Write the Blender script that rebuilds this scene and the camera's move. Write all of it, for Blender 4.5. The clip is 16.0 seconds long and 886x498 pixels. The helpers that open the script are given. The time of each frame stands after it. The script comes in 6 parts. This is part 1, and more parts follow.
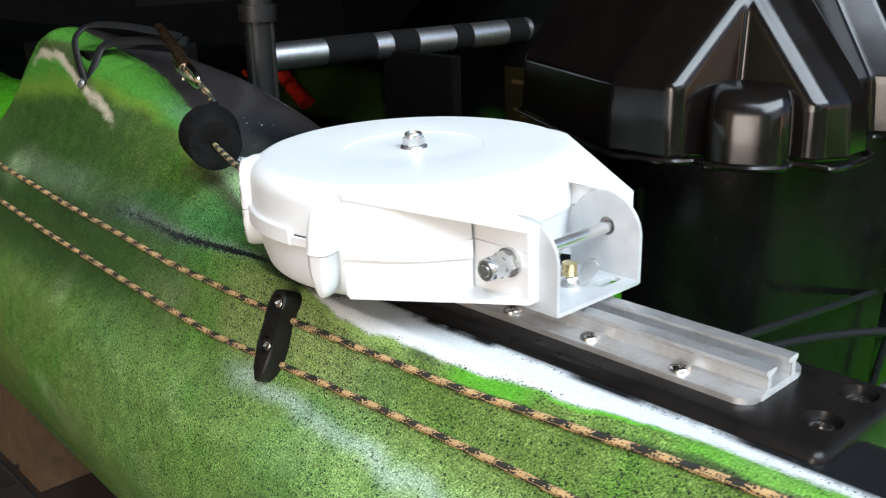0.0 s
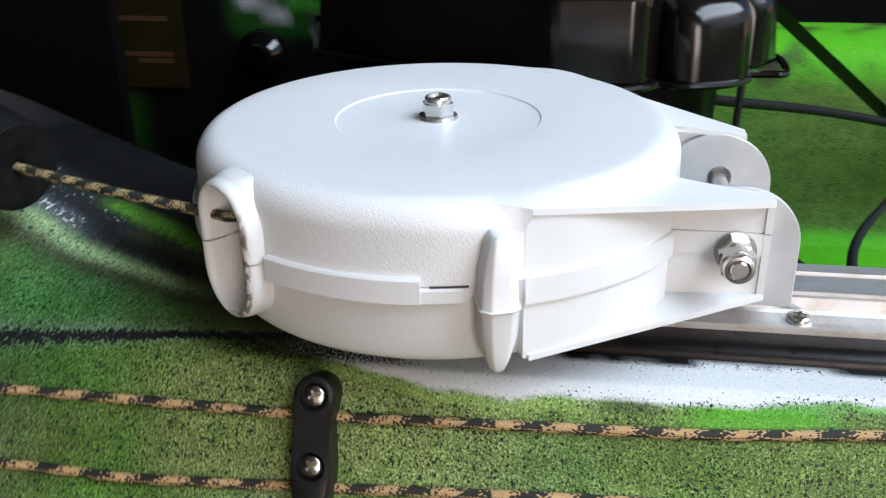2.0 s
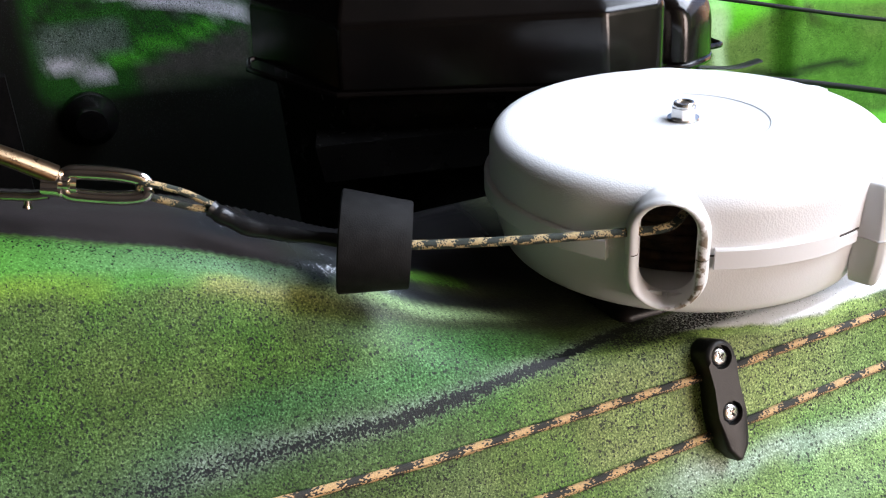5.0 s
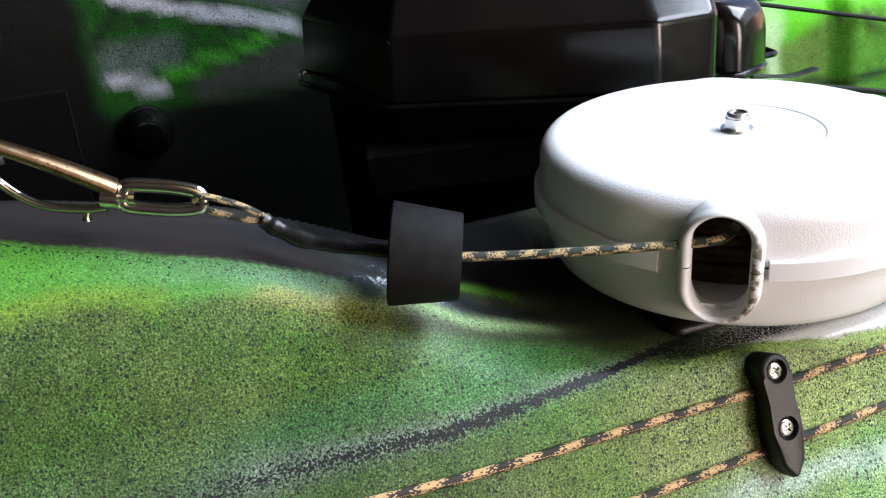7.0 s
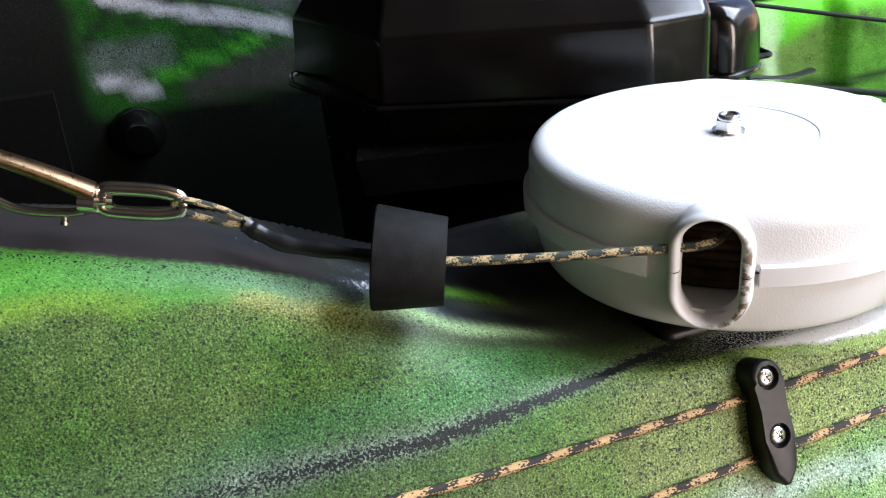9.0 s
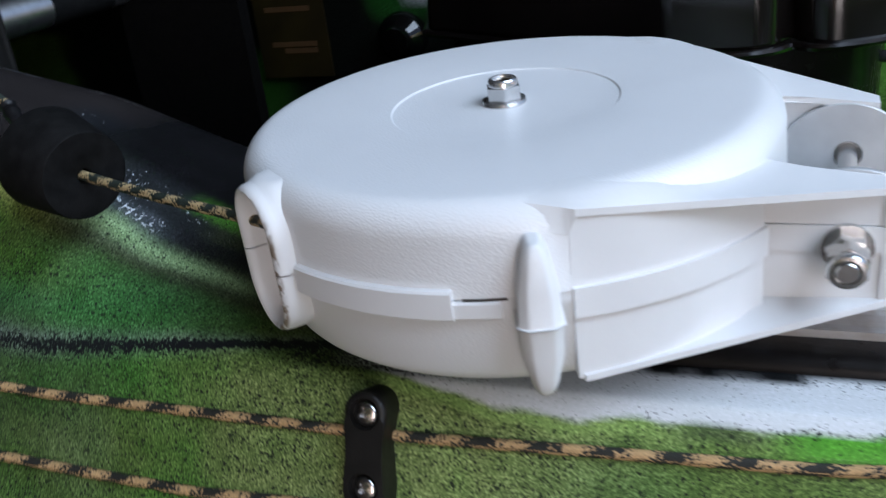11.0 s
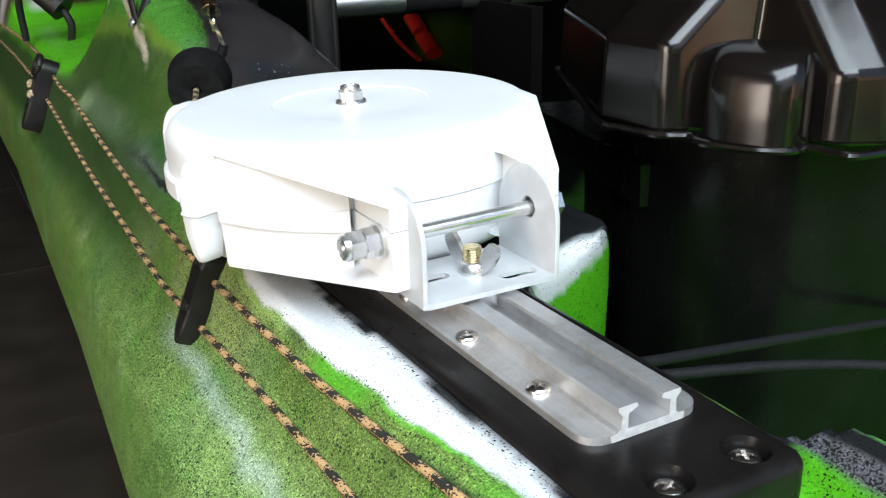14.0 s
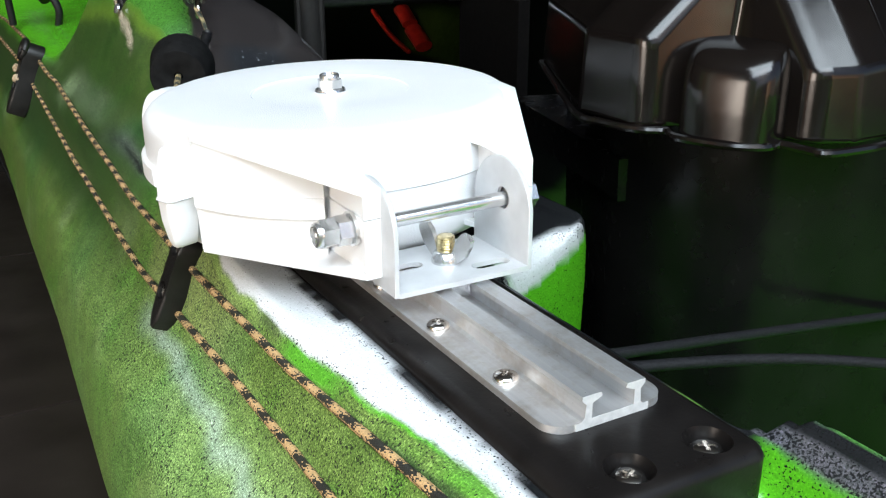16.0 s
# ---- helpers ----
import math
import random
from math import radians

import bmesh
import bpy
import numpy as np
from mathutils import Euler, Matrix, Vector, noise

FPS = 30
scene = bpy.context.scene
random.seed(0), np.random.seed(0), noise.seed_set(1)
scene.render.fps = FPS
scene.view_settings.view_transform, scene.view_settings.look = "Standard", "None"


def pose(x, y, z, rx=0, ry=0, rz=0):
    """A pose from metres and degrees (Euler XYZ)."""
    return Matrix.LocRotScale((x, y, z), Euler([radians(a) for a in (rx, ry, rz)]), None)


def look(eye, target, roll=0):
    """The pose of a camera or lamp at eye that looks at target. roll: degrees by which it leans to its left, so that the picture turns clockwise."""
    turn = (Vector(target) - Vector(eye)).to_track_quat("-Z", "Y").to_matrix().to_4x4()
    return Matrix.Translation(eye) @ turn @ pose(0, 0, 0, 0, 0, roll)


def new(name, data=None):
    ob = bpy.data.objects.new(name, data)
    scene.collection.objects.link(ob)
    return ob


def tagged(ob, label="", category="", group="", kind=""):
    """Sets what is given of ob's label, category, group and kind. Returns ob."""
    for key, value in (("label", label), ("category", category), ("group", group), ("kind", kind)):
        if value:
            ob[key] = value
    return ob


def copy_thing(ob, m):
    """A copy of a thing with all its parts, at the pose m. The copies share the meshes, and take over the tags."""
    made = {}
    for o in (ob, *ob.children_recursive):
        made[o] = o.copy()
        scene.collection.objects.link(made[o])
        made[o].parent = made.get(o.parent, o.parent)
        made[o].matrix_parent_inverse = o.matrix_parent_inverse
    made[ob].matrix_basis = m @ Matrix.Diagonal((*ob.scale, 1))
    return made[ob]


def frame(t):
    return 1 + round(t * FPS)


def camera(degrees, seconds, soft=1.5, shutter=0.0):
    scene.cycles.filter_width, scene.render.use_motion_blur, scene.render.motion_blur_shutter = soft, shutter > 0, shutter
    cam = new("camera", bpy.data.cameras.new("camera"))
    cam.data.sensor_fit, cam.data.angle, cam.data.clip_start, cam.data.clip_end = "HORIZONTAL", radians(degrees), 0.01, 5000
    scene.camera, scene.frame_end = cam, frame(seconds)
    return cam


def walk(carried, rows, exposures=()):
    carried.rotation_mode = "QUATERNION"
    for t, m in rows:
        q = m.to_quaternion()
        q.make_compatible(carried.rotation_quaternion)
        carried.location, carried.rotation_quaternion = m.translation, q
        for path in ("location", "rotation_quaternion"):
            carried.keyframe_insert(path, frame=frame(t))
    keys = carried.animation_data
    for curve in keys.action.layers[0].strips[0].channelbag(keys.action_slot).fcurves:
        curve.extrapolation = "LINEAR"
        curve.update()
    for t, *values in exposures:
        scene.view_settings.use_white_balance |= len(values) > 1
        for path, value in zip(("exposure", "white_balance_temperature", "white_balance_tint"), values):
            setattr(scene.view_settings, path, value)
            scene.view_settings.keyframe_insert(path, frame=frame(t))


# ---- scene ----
cam = camera(50.8, 16.0, soft=1.2, shutter=0.3)
PATH = [
    (0, (-0.3234, -0.3671, 0.1671), (0.9705, 1.0265, -0.4522), -1.31),
    (0.5, (-0.3597, -0.3077, 0.1636), (1.1086, 0.9019, -0.4536), -0.99),
    (1, (-0.3574, -0.2270, 0.1568), (1.2651, 0.7422, -0.4975), -0.85),
    (1.5, (-0.3386, -0.1236, 0.1445), (1.4183, 0.5051, -0.5750), -1.03),
    (2, (-0.3282, -0.0528, 0.1562), (1.4850, 0.2337, -0.6376), -0.62),
    (2.5, (-0.3139, 0.0575, 0.1708), (1.4619, -0.3168, -0.6697), -1.90),
    (3, (-0.3234, 0.1639, 0.1866), (1.3473, -0.5214, -0.6731), -0.97),
    (3.5, (-0.3276, 0.2119, 0.1892), (1.3565, -0.4849, -0.6344), -2.15),
    (4, (-0.3355, 0.2289, 0.1884), (1.3472, -0.4523, -0.6510), -3.30),
    (4.5, (-0.3321, 0.2336, 0.1915), (1.3501, -0.4298, -0.6629), -3.64),
    (5, (-0.3322, 0.2520, 0.1934), (1.3545, -0.4243, -0.6420), -3.78),
    (5.2, (-0.3320, 0.2517, 0.1969), (1.3676, -0.3854, -0.6431), -4.62),
    (7.5, (-0.3326, 0.2523, 0.1940), (1.4027, -0.3286, -0.6133), -5.02),
    (8.2, (-0.3310, 0.2524, 0.1940), (1.4018, -0.3387, -0.6110), -5.05),
    (10.3, (-0.3038, 0.1135, 0.1646), (1.4700, -0.3094, -0.6568), -5.18),
    (10.5, (-0.2861, 0.0518, 0.1454), (1.5583, 0.0172, -0.6273), -5.58),
    (10.7, (-0.2799, -0.0101, 0.1335), (1.5366, 0.3468, -0.6233), -5.53),
    (11, (-0.2856, -0.0883, 0.1489), (1.4026, 0.6048, -0.6695), -7.38),
    (11.5, (-0.3132, -0.1703, 0.1485), (1.2775, 0.8014, -0.5764), -5.87),
    (12, (-0.3481, -0.2747, 0.1674), (1.0827, 0.9679, -0.4718), -3.26),
    (12.5, (-0.3115, -0.3440, 0.1693), (0.9613, 1.0869, -0.4073), -4.05),
    (13, (-0.2408, -0.4022, 0.1625), (0.7985, 1.1920, -0.4525), -4.14),
    (13.5, (-0.2024, -0.4163, 0.1611), (0.7129, 1.2289, -0.5138), -2.67),
    (14, (-0.1783, -0.4043, 0.1537), (0.7314, 1.2344, -0.5443), -1.26),
    (14.5, (-0.1726, -0.4027, 0.1525), (0.7561, 1.2156, -0.5678), -0.62),
    (15, (-0.1749, -0.4052, 0.1507), (0.7637, 1.2097, -0.5641), -0.29),
    (15.5, (-0.1764, -0.4070, 0.1502), (0.7586, 1.2115, -0.5613), 0.10),
    (16, (-0.1735, -0.4099, 0.1526), (0.7507, 1.2153, -0.5578), -0.06),
]

EXPOSURES = [
    (0.0, 0.16, 6150, 12), (1.0, -0.12, 6000, 12), (2.0, -0.26, 6000, 14), (3.0, -0.01, 6500, 19), (4.0, 0.27, 6350, 20), (5.0, 0.49, 6200, 20), (7.5, 0.68, 6100, 18), (8.2, 0.72, 6050, 18),
    (10.3, 0.15, 6050, 18), (10.5, -0.12, 5750, 16), (11.0, -0.72, 5550, 15), (11.5, -0.78, 5550, 15), (12.0, -0.35, 5700, 13), (12.5, 0.0, 5850, 12), (13.0, 0.15, 6100, 11), (14.0, 0.2, 6250, 11), (16.0, 0.24, 6250, 11),
]
walk(cam, [(t, look(eye, target, roll)) for t, eye, target, roll in PATH], EXPOSURES)


# ---- world, lights ----
world = bpy.data.worlds.new("sky")
scene.world = world
world.use_nodes = True
wn = world.node_tree.nodes
sky = wn.new("ShaderNodeTexSky")
sky.sky_type = "NISHITA"
sky.sun_disc = False
sky.sun_elevation = radians(38)
sky.sun_rotation = radians(200)
wn["Background"].inputs["Strength"].default_value = 0.12
world.node_tree.links.new(sky.outputs["Color"], wn["Background"].inputs["Color"])


def area_lamp(name, eye, target, size_x, size_y, power, colour):
    data = bpy.data.lights.new(name, "AREA")
    data.shape, data.size, data.size_y = "RECTANGLE", size_x, size_y
    data.energy, data.color = power, colour
    ob = new(name, data)
    ob.matrix_world = look(eye, target)
    return ob


area_lamp("door_daylight", (-0.45, -1.62, 1.86), (0.0, 0.0, 0.05), 2.6, 1.3, 122.0, (0.84, 0.95, 1.0))
area_lamp("side_door_daylight", (-2.8, -1.2, 0.35), (0.0, 0.0, 0.0), 0.85, 1.5, 50.0, (1.0, 0.84, 0.69))


# ---- materials ----
def material(name):
    m = bpy.data.materials.new(name)
    m.use_nodes = True
    return m, m.node_tree.nodes, m.node_tree.links, m.node_tree.nodes["Principled BSDF"]


def noise_node(nodes, links, scale, detail=3.0, coord="Object", rough=0.5):
    tc = nodes.new("ShaderNodeTexCoord")
    n = nodes.new("ShaderNodeTexNoise")
    n.inputs["Scale"].default_value, n.inputs["Detail"].default_value, n.inputs["Roughness"].default_value = scale, detail, rough
    links.new(tc.outputs[coord], n.inputs["Vector"])
    return n


def ramp_node(nodes, links, src, stops):
    r = nodes.new("ShaderNodeValToRGB")
    els = r.color_ramp.elements
    while len(els) < len(stops):
        els.new(0.5)
    for e, (p, c) in zip(els, stops):
        e.position, e.color = p, (*c, 1) if len(c) == 3 else c
    links.new(src, r.inputs["Fac"])
    return r


def bump_node(nodes, links, src, bsdf, strength, distance):
    b = nodes.new("ShaderNodeBump")
    b.inputs["Strength"].default_value, b.inputs["Distance"].default_value = strength, distance
    links.new(src, b.inputs["Height"])
    links.new(b.outputs["Normal"], bsdf.inputs["Normal"])
    return b


def plain(name, dark, light, rough, metal=0.0, scale=40.0, bump=0.0, bump_scale=400.0, spec=0.5, rough_var=0.1):
    """A surface whose colour wanders between two tones, with fine relief and uneven gloss."""
    m, nodes, links, bsdf = material(name)
    n = noise_node(nodes, links, scale, 4.0)
    r = ramp_node(nodes, links, n.outputs["Fac"], [(0.3, dark), (0.7, light)])
    links.new(r.outputs["Color"], bsdf.inputs["Base Color"])
    bsdf.inputs["Metallic"].default_value = metal
    bsdf.inputs["Specular IOR Level"].default_value = spec
    g = noise_node(nodes, links, scale * 3.1, 5.0)
    mr = nodes.new("ShaderNodeMapRange")
    mr.inputs["To Min"].default_value, mr.inputs["To Max"].default_value = max(rough - rough_var, 0.02), rough + rough_var
    links.new(g.outputs["Fac"], mr.inputs["Value"])
    links.new(mr.outputs["Result"], bsdf.inputs["Roughness"])
    if bump:
        f = noise_node(nodes, links, bump_scale, 2.0)
        bump_node(nodes, links, f.outputs["Fac"], bsdf, bump, 0.0006)
    return m


def leather_plastic(name, dark, light, rough, cell, strength):
    """Moulded plastic with a leather grain of rounded cells."""
    m, nodes, links, bsdf = material(name)
    n = noise_node(nodes, links, 25.0, 3.0)
    r = ramp_node(nodes, links, n.outputs["Fac"], [(0.3, dark), (0.7, light)])
    links.new(r.outputs["Color"], bsdf.inputs["Base Color"])
    bsdf.inputs["Roughness"].default_value = rough
    tc = nodes.new("ShaderNodeTexCoord")
    v = nodes.new("ShaderNodeTexVoronoi")
    v.feature = "SMOOTH_F1"
    v.inputs["Scale"].default_value, v.inputs["Smoothness"].default_value = cell, 0.35
    links.new(tc.outputs["Object"], v.inputs["Vector"])
    pebble = nodes.new("ShaderNodeMapRange")
    pebble.inputs["From Min"].default_value, pebble.inputs["From Max"].default_value = 0.1, 0.75
    pebble.inputs["To Min"].default_value, pebble.inputs["To Max"].default_value = 1.0, 0.0
    links.new(v.outputs["Distance"], pebble.inputs["Value"])
    bump_node(nodes, links, pebble.outputs["Result"], bsdf, strength, 0.0005)
    return m


WHITE = leather_plastic("white_plastic", (0.74, 0.745, 0.75), (0.78, 0.785, 0.79), 0.34, 1300.0, 0.15)
WHITE_SMOOTH = plain("white_plastic_smooth", (0.72, 0.725, 0.73), (0.78, 0.78, 0.78), 0.38, scale=30, bump=0.06, bump_scale=900)
def extruded_metal(name, dark, light, rough):
    """Drawn aluminium: lengthwise streaks, brown dirt in patches and dark nicks."""
    m, nodes, links, bsdf = material(name)
    tc = nodes.new("ShaderNodeTexCoord")
    mp = nodes.new("ShaderNodeMapping")
    mp.inputs["Scale"].default_value = (1.0, 0.012, 1.0)
    links.new(tc.outputs["Object"], mp.inputs["Vector"])
    lines = nodes.new("ShaderNodeTexNoise")
    lines.inputs["Scale"].default_value, lines.inputs["Detail"].default_value = 900.0, 3.0
    links.new(mp.outputs["Vector"], lines.inputs["Vector"])
    base = ramp_node(nodes, links, lines.outputs["Fac"], [(0.3, dark), (0.7, light)])
    dirt = noise_node(nodes, links, 60.0, 5.0, rough=0.7)
    film = ramp_node(nodes, links, dirt.outputs["Fac"], [(0.45, (1, 1, 1)), (0.68, (0.80, 0.75, 0.69))])
    nick = noise_node(nodes, links, 520.0, 3.0, rough=0.6)
    spots = ramp_node(nodes, links, nick.outputs["Fac"], [(0.23, (0.18, 0.16, 0.14)), (0.27, (1, 1, 1))])
    colour = base.outputs["Color"]
    for layer in (film, spots):
        mix = nodes.new("ShaderNodeMix")
        mix.data_type, mix.blend_type = "RGBA", "MULTIPLY"
        mix.inputs["Factor"].default_value = 1.0
        links.new(colour, mix.inputs["A"])
        links.new(layer.outputs["Color"], mix.inputs["B"])
        colour = mix.outputs["Result"]
    links.new(colour, bsdf.inputs["Base Color"])
    bsdf.inputs["Metallic"].default_value = 0.85
    gloss = nodes.new("ShaderNodeMapRange")
    gloss.inputs["To Min"].default_value, gloss.inputs["To Max"].default_value = rough - 0.08, rough + 0.12
    links.new(lines.outputs["Fac"], gloss.inputs["Value"])
    links.new(gloss.outputs["Result"], bsdf.inputs["Roughness"])
    bump_node(nodes, links, lines.outputs["Fac"], bsdf, 0.05, 0.0003)
    return m


ALU = extruded_metal("mill_aluminium", (0.64, 0.64, 0.65), (0.72, 0.72, 0.72), 0.47)


def scuffed_plastic(name, side, lo, hi):
    """White plastic rubbed brown and pitted by the rope towards one side."""
    m, nodes, links, bsdf = material(name)
    tc = nodes.new("ShaderNodeTexCoord")
    dot = nodes.new("ShaderNodeVectorMath")
    dot.operation = "DOT_PRODUCT"
    dot.inputs[1].default_value = side
    links.new(tc.outputs["Object"], dot.inputs[0])
    where = nodes.new("ShaderNodeMapRange")
    where.inputs["From Min"].default_value, where.inputs["From Max"].default_value = lo, hi
    links.new(dot.outputs["Value"], where.inputs["Value"])
    front = nodes.new("ShaderNodeVectorMath")
    front.operation = "DOT_PRODUCT"
    front.inputs[1].default_value = (-0.773, 0.635, 0.0)
    links.new(tc.outputs["Object"], front.inputs[0])
    face = nodes.new("ShaderNodeMapRange")
    face.inputs["From Min"].default_value, face.inputs["From Max"].default_value = 0.0903, 0.0911
    links.new(front.outputs["Value"], face.inputs["Value"])
    worn = nodes.new("ShaderNodeMath")
    worn.operation = "MULTIPLY"
    links.new(where.outputs["Result"], worn.inputs[0])
    links.new(face.outputs["Result"], worn.inputs[1])
    fine = noise_node(nodes, links, 420.0, 5.0)
    broad = noise_node(nodes, links, 110.0, 3.0)
    pits = ramp_node(nodes, links, fine.outputs["Fac"], [(0.43, (0, 0, 0)), (0.53, (1, 1, 1))])
    rub = ramp_node(nodes, links, broad.outputs["Fac"], [(0.30, (0.15, 0.15, 0.15)), (0.48, (1, 1, 1))])
    mul = nodes.new("ShaderNodeMath")
    mul.operation = "MULTIPLY"
    links.new(pits.outputs["Color"], mul.inputs[0])
    links.new(rub.outputs["Color"], mul.inputs[1])
    amount = nodes.new("ShaderNodeMath")
    amount.operation = "MULTIPLY"
    links.new(mul.outputs[0], amount.inputs[0])
    links.new(worn.outputs[0], amount.inputs[1])
    mix = nodes.new("ShaderNodeMix")
    mix.data_type = "RGBA"
    mix.inputs["A"].default_value = (0.75, 0.75, 0.75, 1)
    mix.inputs["B"].default_value = (0.24, 0.19, 0.14, 1)
    links.new(amount.outputs[0], mix.inputs["Factor"])
    links.new(mix.outputs["Result"], bsdf.inputs["Base Color"])
    bsdf.inputs["Roughness"].default_value = 0.42
    bump_node(nodes, links, amount.outputs[0], bsdf, -0.35, 0.0005)
    return m


WHITE_SCUFFED = scuffed_plastic("scuffed_white_plastic", (-0.635, -0.773, -0.25), -0.008, 0.001)
SEAM_DARK = plain("seam_gap_shade", (0.02, 0.016, 0.012), (0.06, 0.05, 0.04), 0.8, scale=300)
POWDER = plain("grey_white_painted_metal", (0.46, 0.47, 0.48), (0.56, 0.57, 0.58), 0.42, metal=0.2, scale=70, bump=0.1, bump_scale=1500)
STEEL = plain("bright_zinc_steel", (0.58, 0.58, 0.58), (0.74, 0.74, 0.73), 0.25, metal=0.88, scale=120, rough_var=0.05)
SCREW_STEEL = plain("dull_stainless_steel", (0.56, 0.53, 0.50), (0.76, 0.73, 0.70), 0.24, metal=1.0, scale=60, rough_var=0.08)
# rope brown taken down for the shade inside the drum
ROPE_COIL = plain("shadowed_wound_rope", (0.02, 0.012, 0.007), (0.10, 0.06, 0.03), 0.7, scale=160, bump=0.5, bump_scale=900)
NICKEL = plain("polished_nickel", (0.62, 0.56, 0.5), (0.85, 0.8, 0.74), 0.1, metal=1.0, scale=120, rough_var=0.05)
BRASS = plain("brass_thread", (0.55, 0.44, 0.22), (0.8, 0.68, 0.42), 0.28, metal=1.0, scale=500)
BRASS_DULL = plain("dull_brass", (0.20, 0.128, 0.07), (0.32, 0.215, 0.125), 0.30, metal=1.0, scale=150)
TUBE_ALU = plain("brushed_aluminium_tube", (0.6, 0.6, 0.6), (0.72, 0.72, 0.72), 0.35, metal=1.0, scale=200)
BLACK_PAD = plain("black_moulded_plastic", (0.0045, 0.0038, 0.0036), (0.0105, 0.009, 0.0084), 0.32, spec=0.22, scale=45, bump=0.12, bump_scale=500, rough_var=0.14)
BLACK_CLEAT = plain("black_nylon", (0.006, 0.0055, 0.005), (0.013, 0.012, 0.011), 0.42, spec=0.35, scale=120, bump=0.15, bump_scale=1500)
BLACK_CRATE = plain("glossy_black_plastic", (0.0030, 0.0024, 0.0022), (0.006, 0.0046, 0.0040), 0.17, spec=0.42, scale=24, bump=0.22, bump_scale=34, rough_var=0.08)
BLACK_BODY = plain("dull_black_plastic", (0.0028, 0.0027, 0.0027), (0.0062, 0.0058, 0.0056), 0.25, spec=0.16, scale=30, bump=0.08, bump_scale=200)
BLACK_RUBBER = plain("black_rubber", (0.0045, 0.0045, 0.0045), (0.010, 0.010, 0.010), 0.62, spec=0.08, scale=200, bump=0.2, bump_scale=1800)
BLACK_SLEEVE = plain("shrink_sleeve", (0.006, 0.006, 0.0065), (0.013, 0.013, 0.014), 0.33, scale=90, bump=0.5, bump_scale=260)
BLACK_STRAP = plain("black_webbing", (0.004, 0.004, 0.0045), (0.013, 0.013, 0.014), 0.5, spec=0.3, scale=700, bump=0.3, bump_scale=2500)
BUNGEE = plain("black_bungee", (0.004, 0.004, 0.0045), (0.016, 0.016, 0.018), 0.6, spec=0.15, scale=900, bump=0.4, bump_scale=2600)
SEAT_FABRIC = plain("dark_seat_fabric", (0.0012, 0.0011, 0.001), (0.0035, 0.003, 0.0028), 0.8, spec=0.05, scale=300, bump=0.3, bump_scale=1500)
FOAM = plain("black_foam", (0.003, 0.003, 0.003), (0.007, 0.007, 0.007), 0.8, spec=0.1, scale=300, bump=0.3, bump_scale=1200)
RED = plain("red_plastic", (0.5, 0.02, 0.012), (0.65, 0.035, 0.02), 0.4, scale=100)
FLOOR_TILE = plain("dark_floor_tile", (0.02, 0.015, 0.013), (0.04, 0.032, 0.027), 0.35, scale=9, bump=0.05, bump_scale=120)
TAN_FOAM = plain("tan_foam_block", (0.075, 0.045, 0.022), (0.13, 0.08, 0.04), 0.7, scale=60, bump=0.2, bump_scale=500)
LABEL_YELLOW = plain("yellow_label", (0.008, 0.0056, 0.001), (0.014, 0.010, 0.0015), 0.55, spec=0.15, scale=40)
BLACK_GLOSS = plain("glossy_black_rubber", (0.001, 0.001, 0.001), (0.002, 0.002, 0.002), 0.09, spec=0.5, scale=60, rough_var=0.05)
CUT_ALU = plain("fresh_cut_aluminium", (0.52, 0.52, 0.52), (0.66, 0.66, 0.65), 0.55, metal=0.3, scale=400, bump=0.1, bump_scale=2500)
LABEL_BROWN = plain("brown_print", (0.04, 0.02, 0.005), (0.06, 0.03, 0.01), 0.5, scale=80)
GROUT = plain("grout", (0.05, 0.045, 0.04), (0.08, 0.07, 0.065), 0.8, scale=60)
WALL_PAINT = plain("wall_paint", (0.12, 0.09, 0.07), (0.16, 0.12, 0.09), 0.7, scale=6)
# near-black wall tone: the unlit depth of the room put into the colour
SHADED_WALL = plain("shaded_wall", (0.003, 0.003, 0.0028), (0.006, 0.0055, 0.005), 0.7, spec=0.1, scale=6)
CEILING_PAINT = plain("ceiling_paint", (0.06, 0.055, 0.05), (0.08, 0.075, 0.07), 0.8, scale=5)
WOOD = plain("orange_wood", (0.22, 0.085, 0.03), (0.36, 0.15, 0.055), 0.45, scale=18)


# ---- mesh helpers ----
def link_mesh(name, bm, mat, parent=None, label="", smooth=True, angle=40):
    bmesh.ops.recalc_face_normals(bm, faces=bm.faces[:])
    me = bpy.data.meshes.new(name)
    if smooth:
        for f in bm.faces:
            f.smooth = True
        lim = radians(angle)
        for e in bm.edges:
            e.smooth = len(e.link_faces) == 2 and e.calc_face_angle(0) < lim
    bm.to_mesh(me)
    bm.free()
    me.materials.append(mat)
    ob = new(name, me)
    if parent:
        ob.parent = parent
    return tagged(ob, label)


def part(name, bm, mat, parent, label="", **kw):
    return link_mesh(name, bm, mat, parent, label, **kw)


def thing(name, label, category, at=(0, 0, 0), group="", kind=""):
    ob = new(name)
    ob.location = at
    ob.empty_display_size = 0.01
    return tagged(ob, label, category, group, kind)


